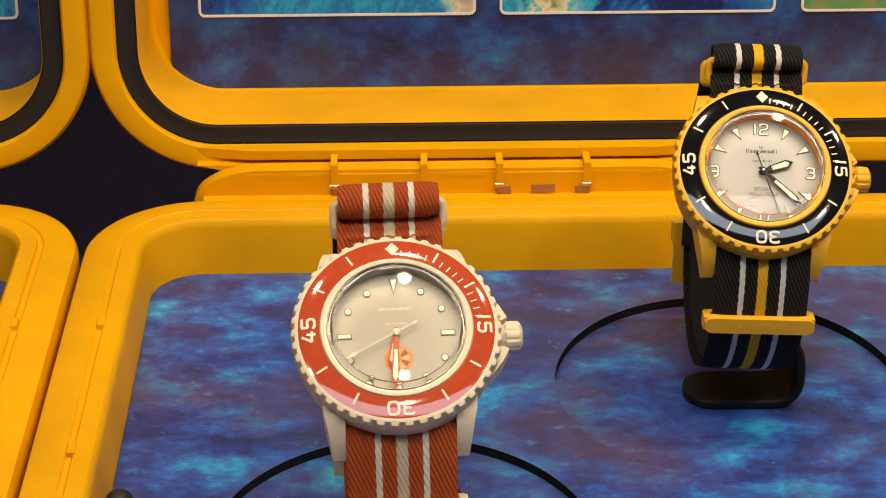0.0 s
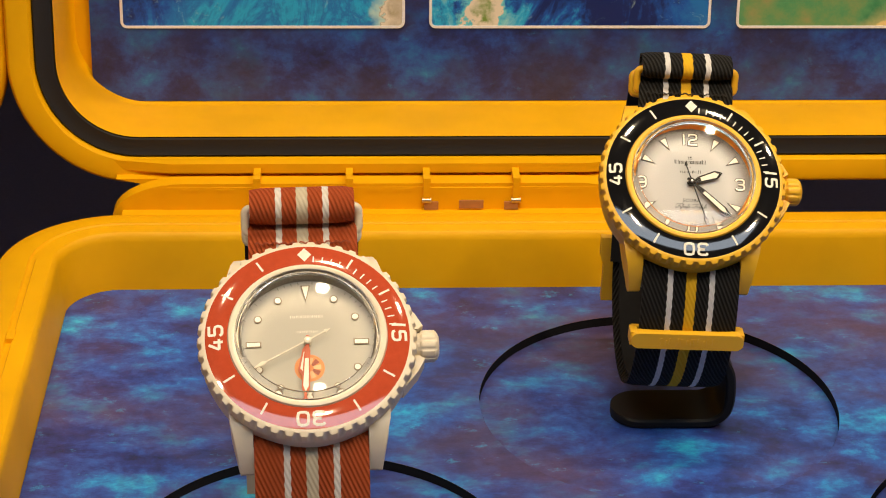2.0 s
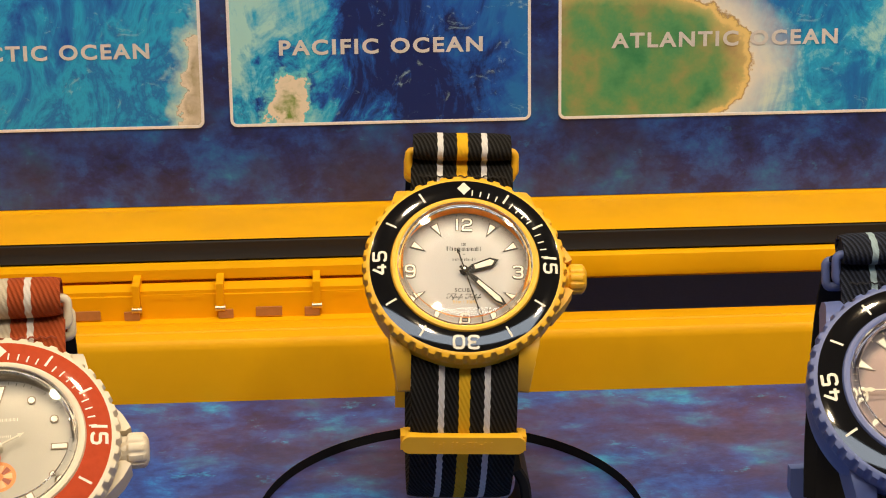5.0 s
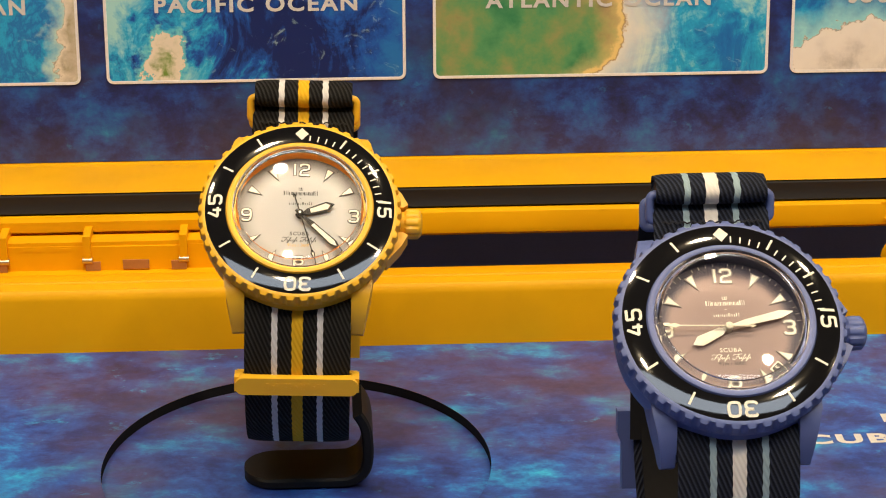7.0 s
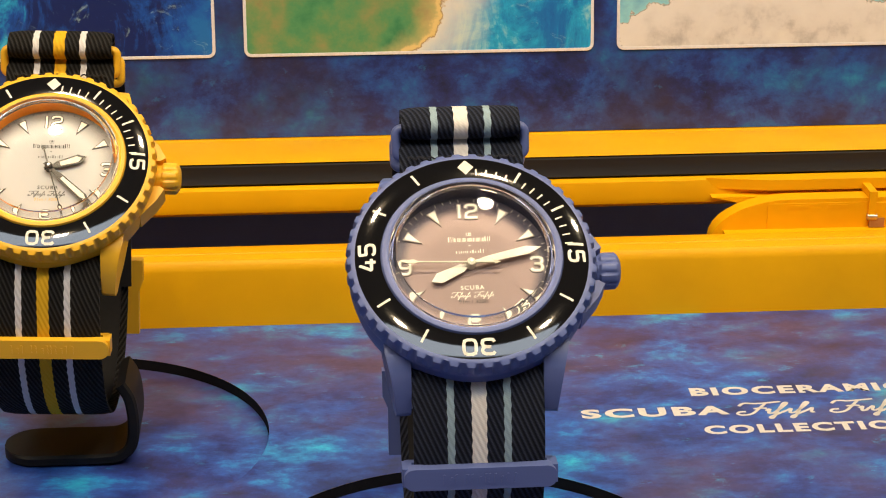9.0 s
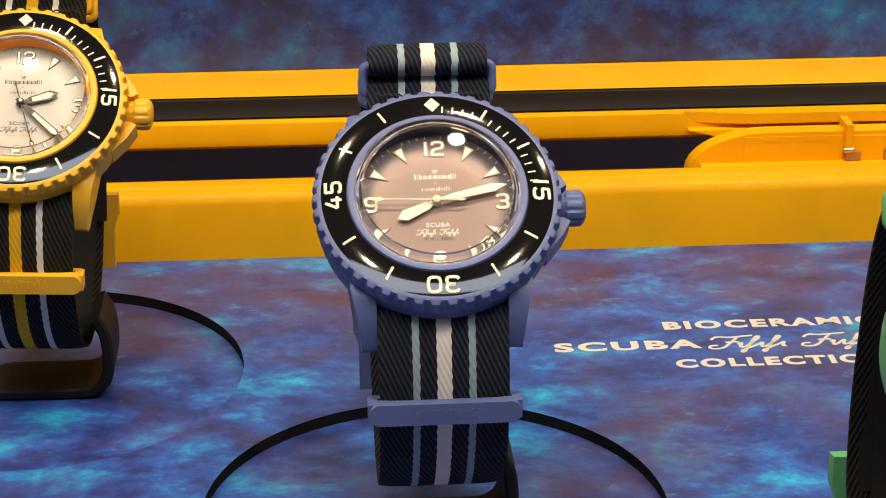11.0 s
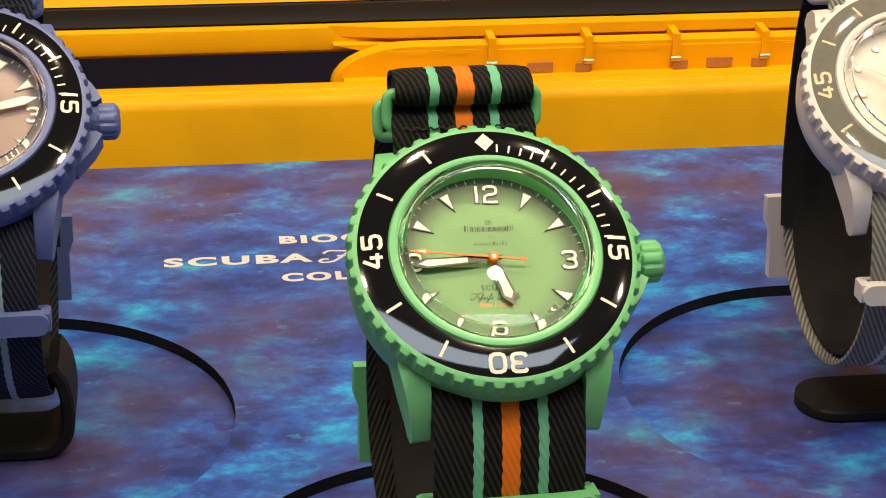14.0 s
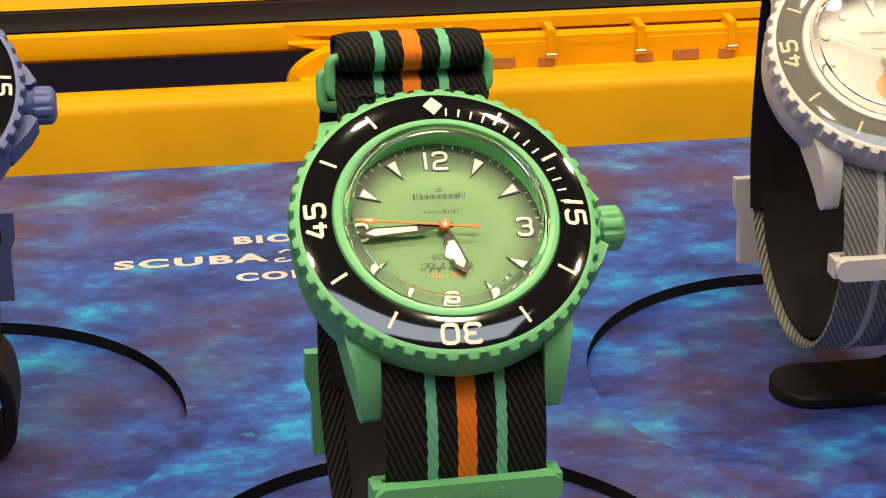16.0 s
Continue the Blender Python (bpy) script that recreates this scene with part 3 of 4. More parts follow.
GLYPHS = {
    "0": [[(0.0, 0.3), (0.0, 0.7), (0.08, 0.92), (0.3, 1.0), (0.7, 1.0), (0.92, 0.92), (1.0, 0.7), (1.0, 0.3), (0.92, 0.08), (0.7, 0.0), (0.3, 0.0), (0.08, 0.08), (0.0, 0.3), (0.0, 0.5)]],
    "1": [[(0.5, 0.0), (0.5, 1.0)]],
    "2": [[(0.0, 0.8), (0.06, 0.94), (0.25, 1.0), (0.72, 1.0), (0.93, 0.92), (1.0, 0.75), (0.93, 0.58), (0.72, 0.5), (0.3, 0.46), (0.07, 0.36), (0.0, 0.2), (0.0, 0.03), (0.2, 0.0), (1.0, 0.0)]],
    "3": [[(0.0, 0.88), (0.1, 0.98), (0.3, 1.0), (0.72, 1.0), (0.93, 0.92), (1.0, 0.76), (0.93, 0.6), (0.75, 0.53), (0.32, 0.52)], [(0.32, 0.52), (0.75, 0.51), (0.93, 0.42), (1.0, 0.26), (0.93, 0.08), (0.72, 0.0), (0.28, 0.0), (0.1, 0.03), (0.0, 0.13)]],
    "4": [[(0.78, 0.0), (0.78, 0.62)], [(0.52, 1.0), (0.04, 0.3), (0.1, 0.24), (1.05, 0.24)]],
    "5": [[(0.98, 1.0), (0.14, 1.0), (0.05, 0.95), (0.05, 0.6), (0.12, 0.56), (0.7, 0.57), (0.92, 0.5), (1.0, 0.32), (0.93, 0.1), (0.72, 0.0), (0.25, 0.0), (0.07, 0.05), (0.0, 0.14)]],
    "6": [[(0.95, 0.9), (0.82, 0.99), (0.6, 1.0), (0.3, 1.0), (0.08, 0.9), (0.0, 0.68), (0.0, 0.3), (0.08, 0.08), (0.3, 0.0), (0.7, 0.0), (0.92, 0.08), (1.0, 0.28), (0.92, 0.48), (0.7, 0.55), (0.3, 0.55), (0.08, 0.47), (0.0, 0.38)]],
}
GLYPHS["9"] = [[(1 - a, 1 - b) for a, b in line] for line in GLYPHS["6"]]


def digits(text, wide, high, gap, half, depth=0.0):
    """Wide rounded numerals drawn with one even stroke, centred; raised by depth if it is given."""
    widths = [wide * (0.35 if ch == "1" else 1.0) for ch in text]
    at = -(sum(widths) + gap * (len(text) - 1)) / 2
    bm = bmesh.new()
    for ch, w in zip(text, widths):
        for line in GLYPHS[ch]:
            pts = [Vector((at + w * (0.5 if ch == "1" else a), (b - 0.5) * high, 0)) for a, b in line]
            rings, n = [], len(pts)
            for i, p in enumerate(pts):
                d0 = (p - pts[i - 1]).normalized() if i else (pts[1] - p).normalized()
                d1 = (pts[i + 1] - p).normalized() if i < n - 1 else d0
                t = (d0 + d1).normalized()
                out = Vector((-t.y, t.x, 0)) * half / max(0.6, t.dot(d0))
                cap = t * half * 0.45 * (-1 if i == 0 else 1 if i == n - 1 else 0)
                up = Vector((0, 0, depth))
                rings.append([p - out + cap, p + out + cap] if not depth else [p - out + cap, p - out * 0.92 + cap + up, p + out * 0.92 + cap + up, p + out + cap])
            loft(rings, False, False, False, bm)
        at += w + gap
    return bm


def insert_height(r):
    """Height of the domed bezel ring at radius r."""
    k = (r - 15.4) / 4.4
    return 0.66 - 0.12 * k - 0.5 * k * k


def on_ring(bm, angle, r, lift=0.03):
    """Lays flat lettering on the bezel ring, its top outwards, at a clock angle in degrees from 12."""
    bm.transform(Matrix.Rotation(radians(-angle), 4, "Z") @ Matrix.Translation((0, r, 0)))
    for v in bm.verts:
        v.co.z = insert_height(math.hypot(v.co.x, v.co.y)) + lift
    return bm


def bar(w, h, n=3):
    """A flat bar cut in strips, so that it can follow a curve."""
    return loft([[(-w / 2, -h / 2 + h * k / n, 0), (w / 2, -h / 2 + h * k / n, 0)] for k in range(n + 1)], False)


def kite(points, z0, z1, bevel=0.08):
    return slab(points, z0, z1, bevel, 1)


EL = radians(52.0)


def face(dy, dz, x=0.0):
    """From offsets behind and above the watch to its own frame."""
    return Vector((x, dy * math.sin(EL) + dz * math.cos(EL), -dy * math.cos(EL) + dz * math.sin(EL)))


LOOP = [(19.5, 5.5), (22.2, 9.4), (25.2, 12.0), (29.8, 12.4), (34.3, 7.5), (37.2, -2.0), (38.4, -15.0), (38.4, -30.0), (36.0, -43.0), (29.5, -52.0), (19.0, -57.0), (8.0, -57.5), (-2.5, -53.5), (-10.5, -45.5), (-14.8, -34.0), (-14.6, -25.0), (-11.6, -17.5), (-6.0, -13.5), (7.0, -3.0)]


def ribbon(path, width, thick, closed):
    """A flat strap along points; u across and v along, in millimetres, kept in a uv layer."""
    bm = bmesh.new()
    uv = bm.loops.layers.uv.new("uv")
    n = len(path)
    across = 12
    rows, run, at = [], [], 0.0
    for i, p in enumerate(path):
        a, b = (path[(i - 1) % n], path[(i + 1) % n]) if closed else (path[max(i - 1, 0)], path[min(i + 1, n - 1)])
        t = (b - a).normalized()
        out = Vector((1, 0, 0)).cross(t).normalized()
        if i:
            at += (p - path[i - 1]).length
        run.append(at)
        ring = []
        for side in (1, -1):
            for j in range(across + 1):
                x = (-1 + 2 * j / across) * side
                crown = thick / 2 * (1 - 0.55 * abs(x) ** 8)
                ring.append((bm.verts.new(p + Vector((x * width / 2, 0, 0)) + out * crown * side), x * width / 2))
        rows.append(ring)
    total = at + (path[0] - path[-1]).length
    for i in range(n if closed else n - 1):
        A, B = rows[i], rows[(i + 1) % n]
        va, vb = run[i], run[i + 1] if i + 1 < n else total
        for j in range(len(A)):
            k = (j + 1) % len(A)
            f = bm.faces.new((A[j][0], A[k][0], B[k][0], B[j][0]))
            for loop, u, v in zip(f.loops, (A[j][1], A[k][1], B[k][1], B[j][1]), (va, va, vb, vb)):
                loop[uv].uv = (u, v)
    return bm


def lug(sx, sy):
    prof = [(9.0, -3.9), (16.0, -3.6), (19.0, -5.0), (21.5, -7.9), (23.2, -11.3), (22.8, -12.9), (21.7, -13.1), (20.0, -11.8), (17.0, -10.6), (9.0, -10.4)]
    bm = bmesh.new()
    lo, hi = [], []
    for y, z in prof:
        k = max(0.0, (y - 13) / 11)
        lo.append(bm.verts.new((11.0, y, z)))
        hi.append(bm.verts.new((15.9 - 2.6 * k, y, z - 0.3)))
    bm.faces.new(lo)
    bm.faces.new(hi[::-1])
    m = len(lo)
    for j in range(m):
        bm.faces.new((lo[j], lo[(j + 1) % m], hi[(j + 1) % m], hi[j]))
    bmesh.ops.bevel(bm, geom=[e for e in bm.edges if e.calc_face_angle(0) > 0.5], offset=0.45, segments=2, affect="EDGES", profile=0.5)
    bm.transform(Matrix.Diagonal((sx, sy, 1, 1)))
    return bm


def hand(length, width, tail, style):
    if style == "pencil":
        return [(-0.32, -tail), (0.32, -tail), (0.36, length * 0.12), (width * 0.75, length * 0.24), (width, length * 0.80), (0, length), (-width, length * 0.80), (-width * 0.75, length * 0.24), (-0.36, length * 0.12)]
    return [(0.0, -tail), (0.42, 1.1 - tail), (0.14, 1.0 - tail), (0.11, length * 0.74), (0.46, length * 0.80), (0.0, length), (-0.46, length * 0.80), (-0.11, length * 0.74), (-0.14, 1.0 - tail), (-0.42, 1.1 - tail)]


def inset(points, amount):
    c = Vector((sum(p[0] for p in points) / len(points), sum(p[1] for p in points) / len(points)))
    pts = []
    n = len(points)
    for i in range(n):
        a, p, b = (Vector(points[(i + k) % n]) for k in (-1, 0, 1))
        d1, d2 = (p - a).normalized(), (b - p).normalized()
        nn = Vector((-(d1.y + d2.y), d1.x + d2.x))
        if nn.length < 1e-5:
            nn = c - p
        nn.normalize()
        s = max(0.45, abs(nn.dot(Vector((-d1.y, d1.x)))))
        pts.append(tuple(p + nn * amount / s))
    return pts


def build_watch(spec):
    w = thing("wristwatch", spec["label"], "watch", spec["at"], "watches in the case")
    body, trim, ring_mat, ink = spec["body"], spec["trim"], spec["ring"], spec["ink"]
    # case, lugs
    case_bm = lathe([(14.6, -2.7), (19.8, -3.0), (20.5, -3.8), (20.6, -6.5), (20.0, -9.5), (18.4, -11.6), (15.0, -12.6), (0.02, -12.8)], 96)
    body_ob = part("case_body", case_bm, body, w)
    for sx in (-1, 1):
        for sy in (-1, 1):
            part("lug", lug(sx, sy), body, body_ob)
    for sy in (-1, 1):
        bm = tube([(-11.6, sy * 21.6, -11.2), (11.6, sy * 21.6, -11.2)], 0.8, 10)
        part("spring_bar", bm, STEEL, body_ob, "steel spring bar")
    # crown with guards
    for sy in (-1, 1):
        g = slab([(17.5, sy * 2.9), (21.6, sy * 2.9), (22.6, sy * 3.6), (21.2, sy * 6.2), (18.2, sy * 9.8), (15.5, sy * 9.0)][::sy], -8.6, -4.2, 0.5)
        part("crown_guard", g, body, body_ob)
    bm = lathe([(0.01, 25.7), (1.9, 25.6), (2.7, 25.2), (3.15, 24.7), (3.2, 23.2), (3.1, 22.2), (2.6, 21.8), (2.4, 19.5)], 72, lambda k, a: (-0.32 * max(0, math.cos(10 * a)) ** 2 if 3 <= k <= 5 else 0))
    bm.transform(Matrix.Translation((0, 0, -6.2)) @ Matrix.Rotation(radians(90), 4, "Y"))
    part("crown", bm, body, w)
    # bezel with scallops
    def bite(k, a):
        f = (a * 46 / (2 * math.pi)) % 1.0 - 0.5
        return -0.72 * max(0.0, 1 - (f / 0.25) ** 2) ** 0.6 if k in (7, 8) else 0
    prof = [(14.0, -1.4), (14.0, 0.75), (14.25, 1.05), (14.6, 1.15), (15.15, 0.98), (15.35, 0.5), (20.3, -0.05), (20.95, -0.4), (21.2, -2.1), (20.9, -2.75), (20.7, -3.9), (20.3, -3.95)]
    prof.insert(6, (19.85, 0.06))
    def bite2(k, a):
        return bite(k - 1, a) if k > 6 else 0
    bezel = part("bezel", lathe(prof, 46 * 10, bite2), trim, w)
    ring = [(15.35, 0.45)] + [(15.4 + 4.4 * k / 10, insert_height(15.4 + 4.4 * k / 10)) for k in range(11)] + [(19.85, -0.1)]
    ins = part("bezel_ring", lathe(ring, 128), ring_mat, bezel, spec["ring_label"])
    # scale
    for text, angle in (("15", 90), ("30", 180), ("45", 270)):
        bm = digits(text, 2.0, 2.5, 1.0, 0.27)
        bmesh.ops.subdivide_edges(bm, edges=bm.edges, cuts=2, use_grid_fill=True)
        part("numeral", on_ring(bm, angle, 17.55, 0.06), ink, ins)
    for minute in list(range(1, 15)) + [20, 25, 35, 40, 50, 55]:
        five = minute % 5 == 0
        h = 2.5 if five else 1.35
        bm = on_ring(bar(0.44 if five else 0.27, h, 5), minute * 6, 17.5 if five else 16.55)
        part("tick", bm, ink, ins)
    bm = bmesh.new()
    bm.faces.new([bm.verts.new(p) for p in ((0, -1.6, 0), (1.4, 0, 0), (0, 1.6, 0), (-1.4, 0, 0))])
    bmesh.ops.subdivide_edges(bm, edges=bm.edges, cuts=3, use_grid_fill=True)
    part("diamond", on_ring(bm, 0, 17.6, 0.06), ink, ins)
    # inner wall and dial
    part("inner_ring", lathe([(14.02, 0.7), (13.95, 0.4), (13.8, -3.1), (13.6, -3.3)], 128), spec["wall"], bezel)
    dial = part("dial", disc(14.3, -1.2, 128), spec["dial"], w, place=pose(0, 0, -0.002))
    for k in range(60):
        if k % 5:
            a = radians(k * 6)
            bm = bar(0.1, 0.62, 1)
            bm.transform(Matrix.Rotation(-a, 4, "Z") @ Matrix.Translation((0, 13.2, -1.16)))
            part("minute_mark", bm, spec["fine"], dial, smooth=False)
    for h in range(12):
        turn = Matrix.Rotation(radians(-30 * h), 4, "Z")
        if spec["arabic"]:
            if h % 3 == 0:
                text = ("12", "3", "6", "9")[h // 3]
                bm = digits(text, 1.85, 2.55, 0.8, 0.39, 0.16)
                bm2 = digits(text, 1.85, 2.55, 0.8, 0.20)
                a = radians(30 * h)
                where = Vector((math.sin(a) * 11.2, math.cos(a) * 10.9, -1.19))
                bm.transform(Matrix.Translation(where))
                bm2.transform(Matrix.Translation(where + Vector((0, 0, 0.18))))
                edge = part("hour_numeral", bm, spec["edge"], dial, smooth=False)
                part("lume", bm2, spec["lume"], edge, smooth=False)
                continue
            pts = [(-0.95, 12.5), (0.0, 9.3), (0.95, 12.5)]
        elif h == 0:
            pts = [(-0.95, 12.6), (0.0, 9.0), (0.95, 12.6)]
        elif h in (3, 9):
            pts = [(-0.62, 8.9), (0.62, 8.9), (0.62, 11.9), (-0.62, 11.9)]
        else:
            pts = [(0.8 * math.cos(k * math.pi / 10), 10.9 + 0.8 * math.sin(k * math.pi / 10)) for k in range(20)]
        pts = pts if sum(pts[i - 1][0] * pts[i][1] - pts[i][0] * pts[i - 1][1] for i in range(len(pts))) > 0 else pts[::-1]
        bm = kite(pts, -1.2, -0.95)
        bm.transform(turn)
        edge = part("hour_marker", bm, spec["edge"], dial, smooth=False)
        bm = kite(inset(pts, 0.22), -1.0, -0.88, 0.03)
        bm.transform(turn)
        part("lume", bm, spec["lume"], edge, smooth=False)
    # printed words on the dial: brand marks as plain bars
    inkd = spec["print"]
    def dial_bar(name, x, y, ww, hh, mat=inkd):
        bm = bar(ww, hh, 1)
        bm.transform(Matrix.Translation((x, y, -1.17)))
        part(name, bm, mat, dial, smooth=False)
    def dial_mark(sizes, gap, y, stroke):
        """A run of plain upright strokes, two to a sign, in the size of a printed mark."""
        bm, x = bmesh.new(), -(sum(a for a, _ in sizes) + gap * (len(sizes) - 1)) / 2
        for a, high in sizes:
            low = y - 0.37
            rects = [(x, x + stroke, low, low + high), (x + a - 0.12, x + a, low, low + high)]
            if a > 0.6:
                rects.append((x + a * 0.5, x + a * 0.5 + 0.1, low, low + high))
            for x0, x1, y0, y1 in rects:
                bm.faces.new([bm.verts.new(p) for p in ((x0, y0, -1.17), (x1, y0, -1.17), (x1, y1, -1.17), (x0, y1, -1.17))])
            x += a + gap
        part("printed_mark", bm, inkd, dial, smooth=False)
    if spec["words"]:
        dial_mark(((0.95, 1.0), (0.6, 0.75), (0.7, 0.75), (0.75, 0.75), (0.65, 0.75), (0.65, 0.75), (0.7, 0.75), (0.25, 0.75), (0.95, 1.0)), 0.12, 5.2, 0.24)
        dial_mark(((0.5, 0.45), (0.4, 0.45)), 0.02, 6.6, 0.14)
        dial_bar("mark_bar", 0.0, 6.05, 0.9, 0.12)
        dial_bar("mark_bar", 0.0, 4.05, 0.35, 0.12)
        dial_mark(((0.6, 0.5), (0.85, 0.5), (0.6, 0.5), (0.35, 0.7), (0.6, 0.5), (0.6, 0.75)), 0.22, 2.9, 0.16)
        bm = lettering("SCUBA", 1.15, 0.02, 0, 1.2)
        bm.transform(Matrix.Translation((0.0, -4.2, -1.17)))
        part("lettering", bm, inkd, dial, smooth=False)
        for sx, tall in ((-3.3, (1, 4)), (0.55, (2, 4))):
            for stroke in flourish(sx, -6.05, 0.47, 6, tall, -1.17):
                part("script_stroke", flat_stroke(stroke, 0.06), inkd, dial, smooth=False)
        bm = lettering("91m / 300ft", 1.0, 0.01, 0, 1.05)
        bm.transform(Matrix.Translation((0.0, -6.9, -1.17)))
        part("lettering", bm, spec["depth_ink"], dial, smooth=False)
    else:
        dial_mark(((0.55, 0.6),) * 9, 0.16, 5.9, 0.14)
        dial_mark(((0.5, 0.45),) * 6, 0.2, 2.7, 0.12)
        bm = disc(2.9, -1.16, 40)
        bm.transform(Matrix.Translation((0.2, -5.3, 0)))
        badge = part("badge", bm, spec["badge"], dial, "small orange round emblem")
        for k in range(5):
            a = radians(-70 + 38 * k)
            bm = slab([(0.2 + r * math.cos(a + d), -5.3 + r * math.sin(a + d)) for r, d in ((0.8, -0.35), (2.3, -0.24), (2.3, 0.24), (0.8, 0.35))], -1.16, -1.13)
            part("badge_wedge", bm, spec["badge_dark"] if k % 2 else spec["badge_light"], badge, smooth=False)
    if spec["date"]:
        a = radians(135)
        bm = slab(round_rect(-1.15, 1.15, -0.85, 0.85, 0.15, 3), -1.2, -1.1)
        t = Matrix.Translation((math.sin(a) * 11.3, math.cos(a) * 11.3, 0)) @ Matrix.Rotation(radians(45), 4, "Z")
        bm.transform(t)
        win = part("date_window", bm, spec["date_frame"], dial, smooth=False)
        bm = slab(round_rect(-0.9, 0.9, -0.62, 0.62, 0.1, 3), -1.12, -1.07)
        bm.transform(t)
        part("date_disc", bm, DARK_EDGE, win, smooth=False)
        bm = lettering("5", 1.25, 0.03)
        bm.transform(Matrix.Translation((0, 0, -1.05)) @ t)
        part("date_figure", bm, LUME, win, smooth=False)
    # pointers
    for k, (name, length, width, tail, style, angle, mat, fill) in enumerate(spec["pointers"]):
        z = -2.5 + 0.34 * k
        pts = hand(length, width, tail, style)
        bm = kite(pts, z, z + 0.16, 0.04)
        bm.transform(Matrix.Rotation(radians(-angle), 4, "Z"))
        h = part(name, bm, mat, w, smooth=False)
        if fill:
            ins_pts = [(-0.2, length * 0.80), (0.2, length * 0.80), (0.02, length * 0.90)] if style == "needle" else [(-width * 0.45, length * 0.30), (width * 0.45, length * 0.30), (width * 0.66, length * 0.77), (0, length * 0.87), (-width * 0.66, length * 0.77)]
            bm = kite(ins_pts, z + 0.12, z + 0.2, 0.0)
            bm.transform(Matrix.Rotation(radians(-angle), 4, "Z"))
            part("lume", bm, fill, h, smooth=False)
    bm = lathe([(0.01, -1.4), (0.6, -1.44), (0.75, -1.6), (0.75, -3.2)], 24)
    hub = part("hand_hub", bm, spec["pointers"][2][6], w)
    bm = lathe([(0.01, -1.3), (0.25, -1.32), (0.28, -1.42)], 16)
    part("hub_pin", bm, STEEL, hub)
    # crystal
    dome = [(12.85 * (1 - k / 30), 2.45 + 0.75 * (1 - (1 - k / 30) ** 2)) for k in range(30)] + [(0.02, 3.2)]
    rim = [(13.95, 0.7), (13.95, 1.45), (13.8, 1.9), (13.4, 2.28), (12.8, 2.45), (12.6, 1.35), (13.0, 1.1), (13.2, 0.7)]
    gl = part("crystal", lathe(dome, 128), GLASS, w, "clear domed crystal")
    edge = part("crystal_edge", shell(rim, 128), THICK_GLASS, gl, "thick clear crystal edge")
    edge.visible_shadow = False
    gl.visible_shadow = False
    # strap
    path = spline([face(dy, dz) for dy, dz in LOOP], 7, True)
    strap = part("strap", ribbon(path, 21.8, 1.5, True), spec["web"], w, "")
    lift, thick = spec.get("roll", (0.0, 2.05))
    fold = [face(26.6 + 3.5 * math.cos(a), 15.3 + lift + thick * math.sin(a)) for a in [2 * math.pi * k / 28 for k in range(28)]]
    roll = part("strap_fold", ribbon(fold[::-1], 20.9, 1.4, True), spec["web"], strap)
    core = [face(26.6 + 3.1 * math.cos(a), 15.3 + lift + (thick - 0.3) * math.sin(a)) for a in [2 * math.pi * k / 20 for k in range(20)]]
    part("fold_core", loft([[c + Vector((x, 0, 0)) for c in core] for x in (-10.0, 10.0)], True, False, True), spec["core"], roll)
    stitch = [face(22.2 + 0.08 * math.sin(k * 2.1), 9.9 + 0.25 * math.sin(k * 1.7), -9.5 + 19 * k / 40) + face(-0.62, 0.62) for k in range(41)]
    part("stitching", tube(stitch, 0.16, 6), spec["core"], strap)
    for dy, dz, tilt in ((24.6 + 1.3 * lift, 12.4 + lift, 12), (31.6, 8.2 + lift, 20)):
        pts = [face(dy, dz) + Vector((x, 0, 0)) + face(y * math.sin(radians(tilt)), y * math.cos(radians(tilt))) for x, y in round_rect(-11.4, 11.4, -2.5, 2.5, 1.0, 5)]
        part("strap_loop_ring", tube(pts, 0.85, 10, True), trim, strap)
    # front keeper with raised plain strokes in place of its mark
    kf = face(-15.5, -32.5)
    tdir, nrm = face(0.05, 1.0).normalized(), face(-1.0, 0.05).normalized()
    turn = Matrix((Vector((1, 0, 0)), tdir, nrm)).transposed().to_4x4()
    bm = slab(round_rect(-12.7, 12.7, -1.9, 1.9, 1.75, 8), 0.2, 2.5, 0.85, 4)
    bm.transform(Matrix.Translation(kf) @ turn)
    keeper = part("keeper", bm, trim, w)
    for sx in (-1, 1):
        bm = block(sx * 12.1 - 0.8, sx * 12.1 + 0.8, -1.6, 1.6, -2.2, 1.4, 0.6)
        bm.transform(Matrix.Translation(kf) @ turn)
        part("keeper_end", bm, trim, keeper)
    bm = block(-12.4, 12.4, -1.6, 1.6, -2.6, -1.4, 0.4)
    bm.transform(Matrix.Translation(kf) @ turn)
    part("keeper_back", bm, trim, keeper)
    for k, wd in enumerate((1.6, 2.2, 1.7, 1.0, 1.6, 1.7)):
        x = (-5.4, -3.1, -0.7, 1.2, 3.0, 5.1)[k]
        rects = [(-wd / 2, -wd / 2 + 0.4, -0.9, 0.9), (wd / 2 - 0.4, wd / 2, -0.9, 0.9 if k % 2 else 0.4)]
        for x0, x1, y0, y1 in rects:
            bm = slab(round_rect(x + x0, x + x1, y0, y1, 0.14, 2), 2.3, 2.68, 0.08, 1)
            bm.transform(Matrix.Translation(kf) @ turn)
            part("raised_stroke", bm, trim, keeper, smooth=False)
    # buckle at the back of the loop
    bm = slab([(-13.0, -9.0), (13.0, -9.0), (13.0, 0.5), (14.0, 3.0), (14.0, 8.0), (-14.0, 8.0), (-14.0, 3.0), (-13.0, 0.5)], -1.3, 1.3, 0.6)
    bt, bn = face(0.12, 1.0).normalized(), face(1.0, -0.12).normalized()
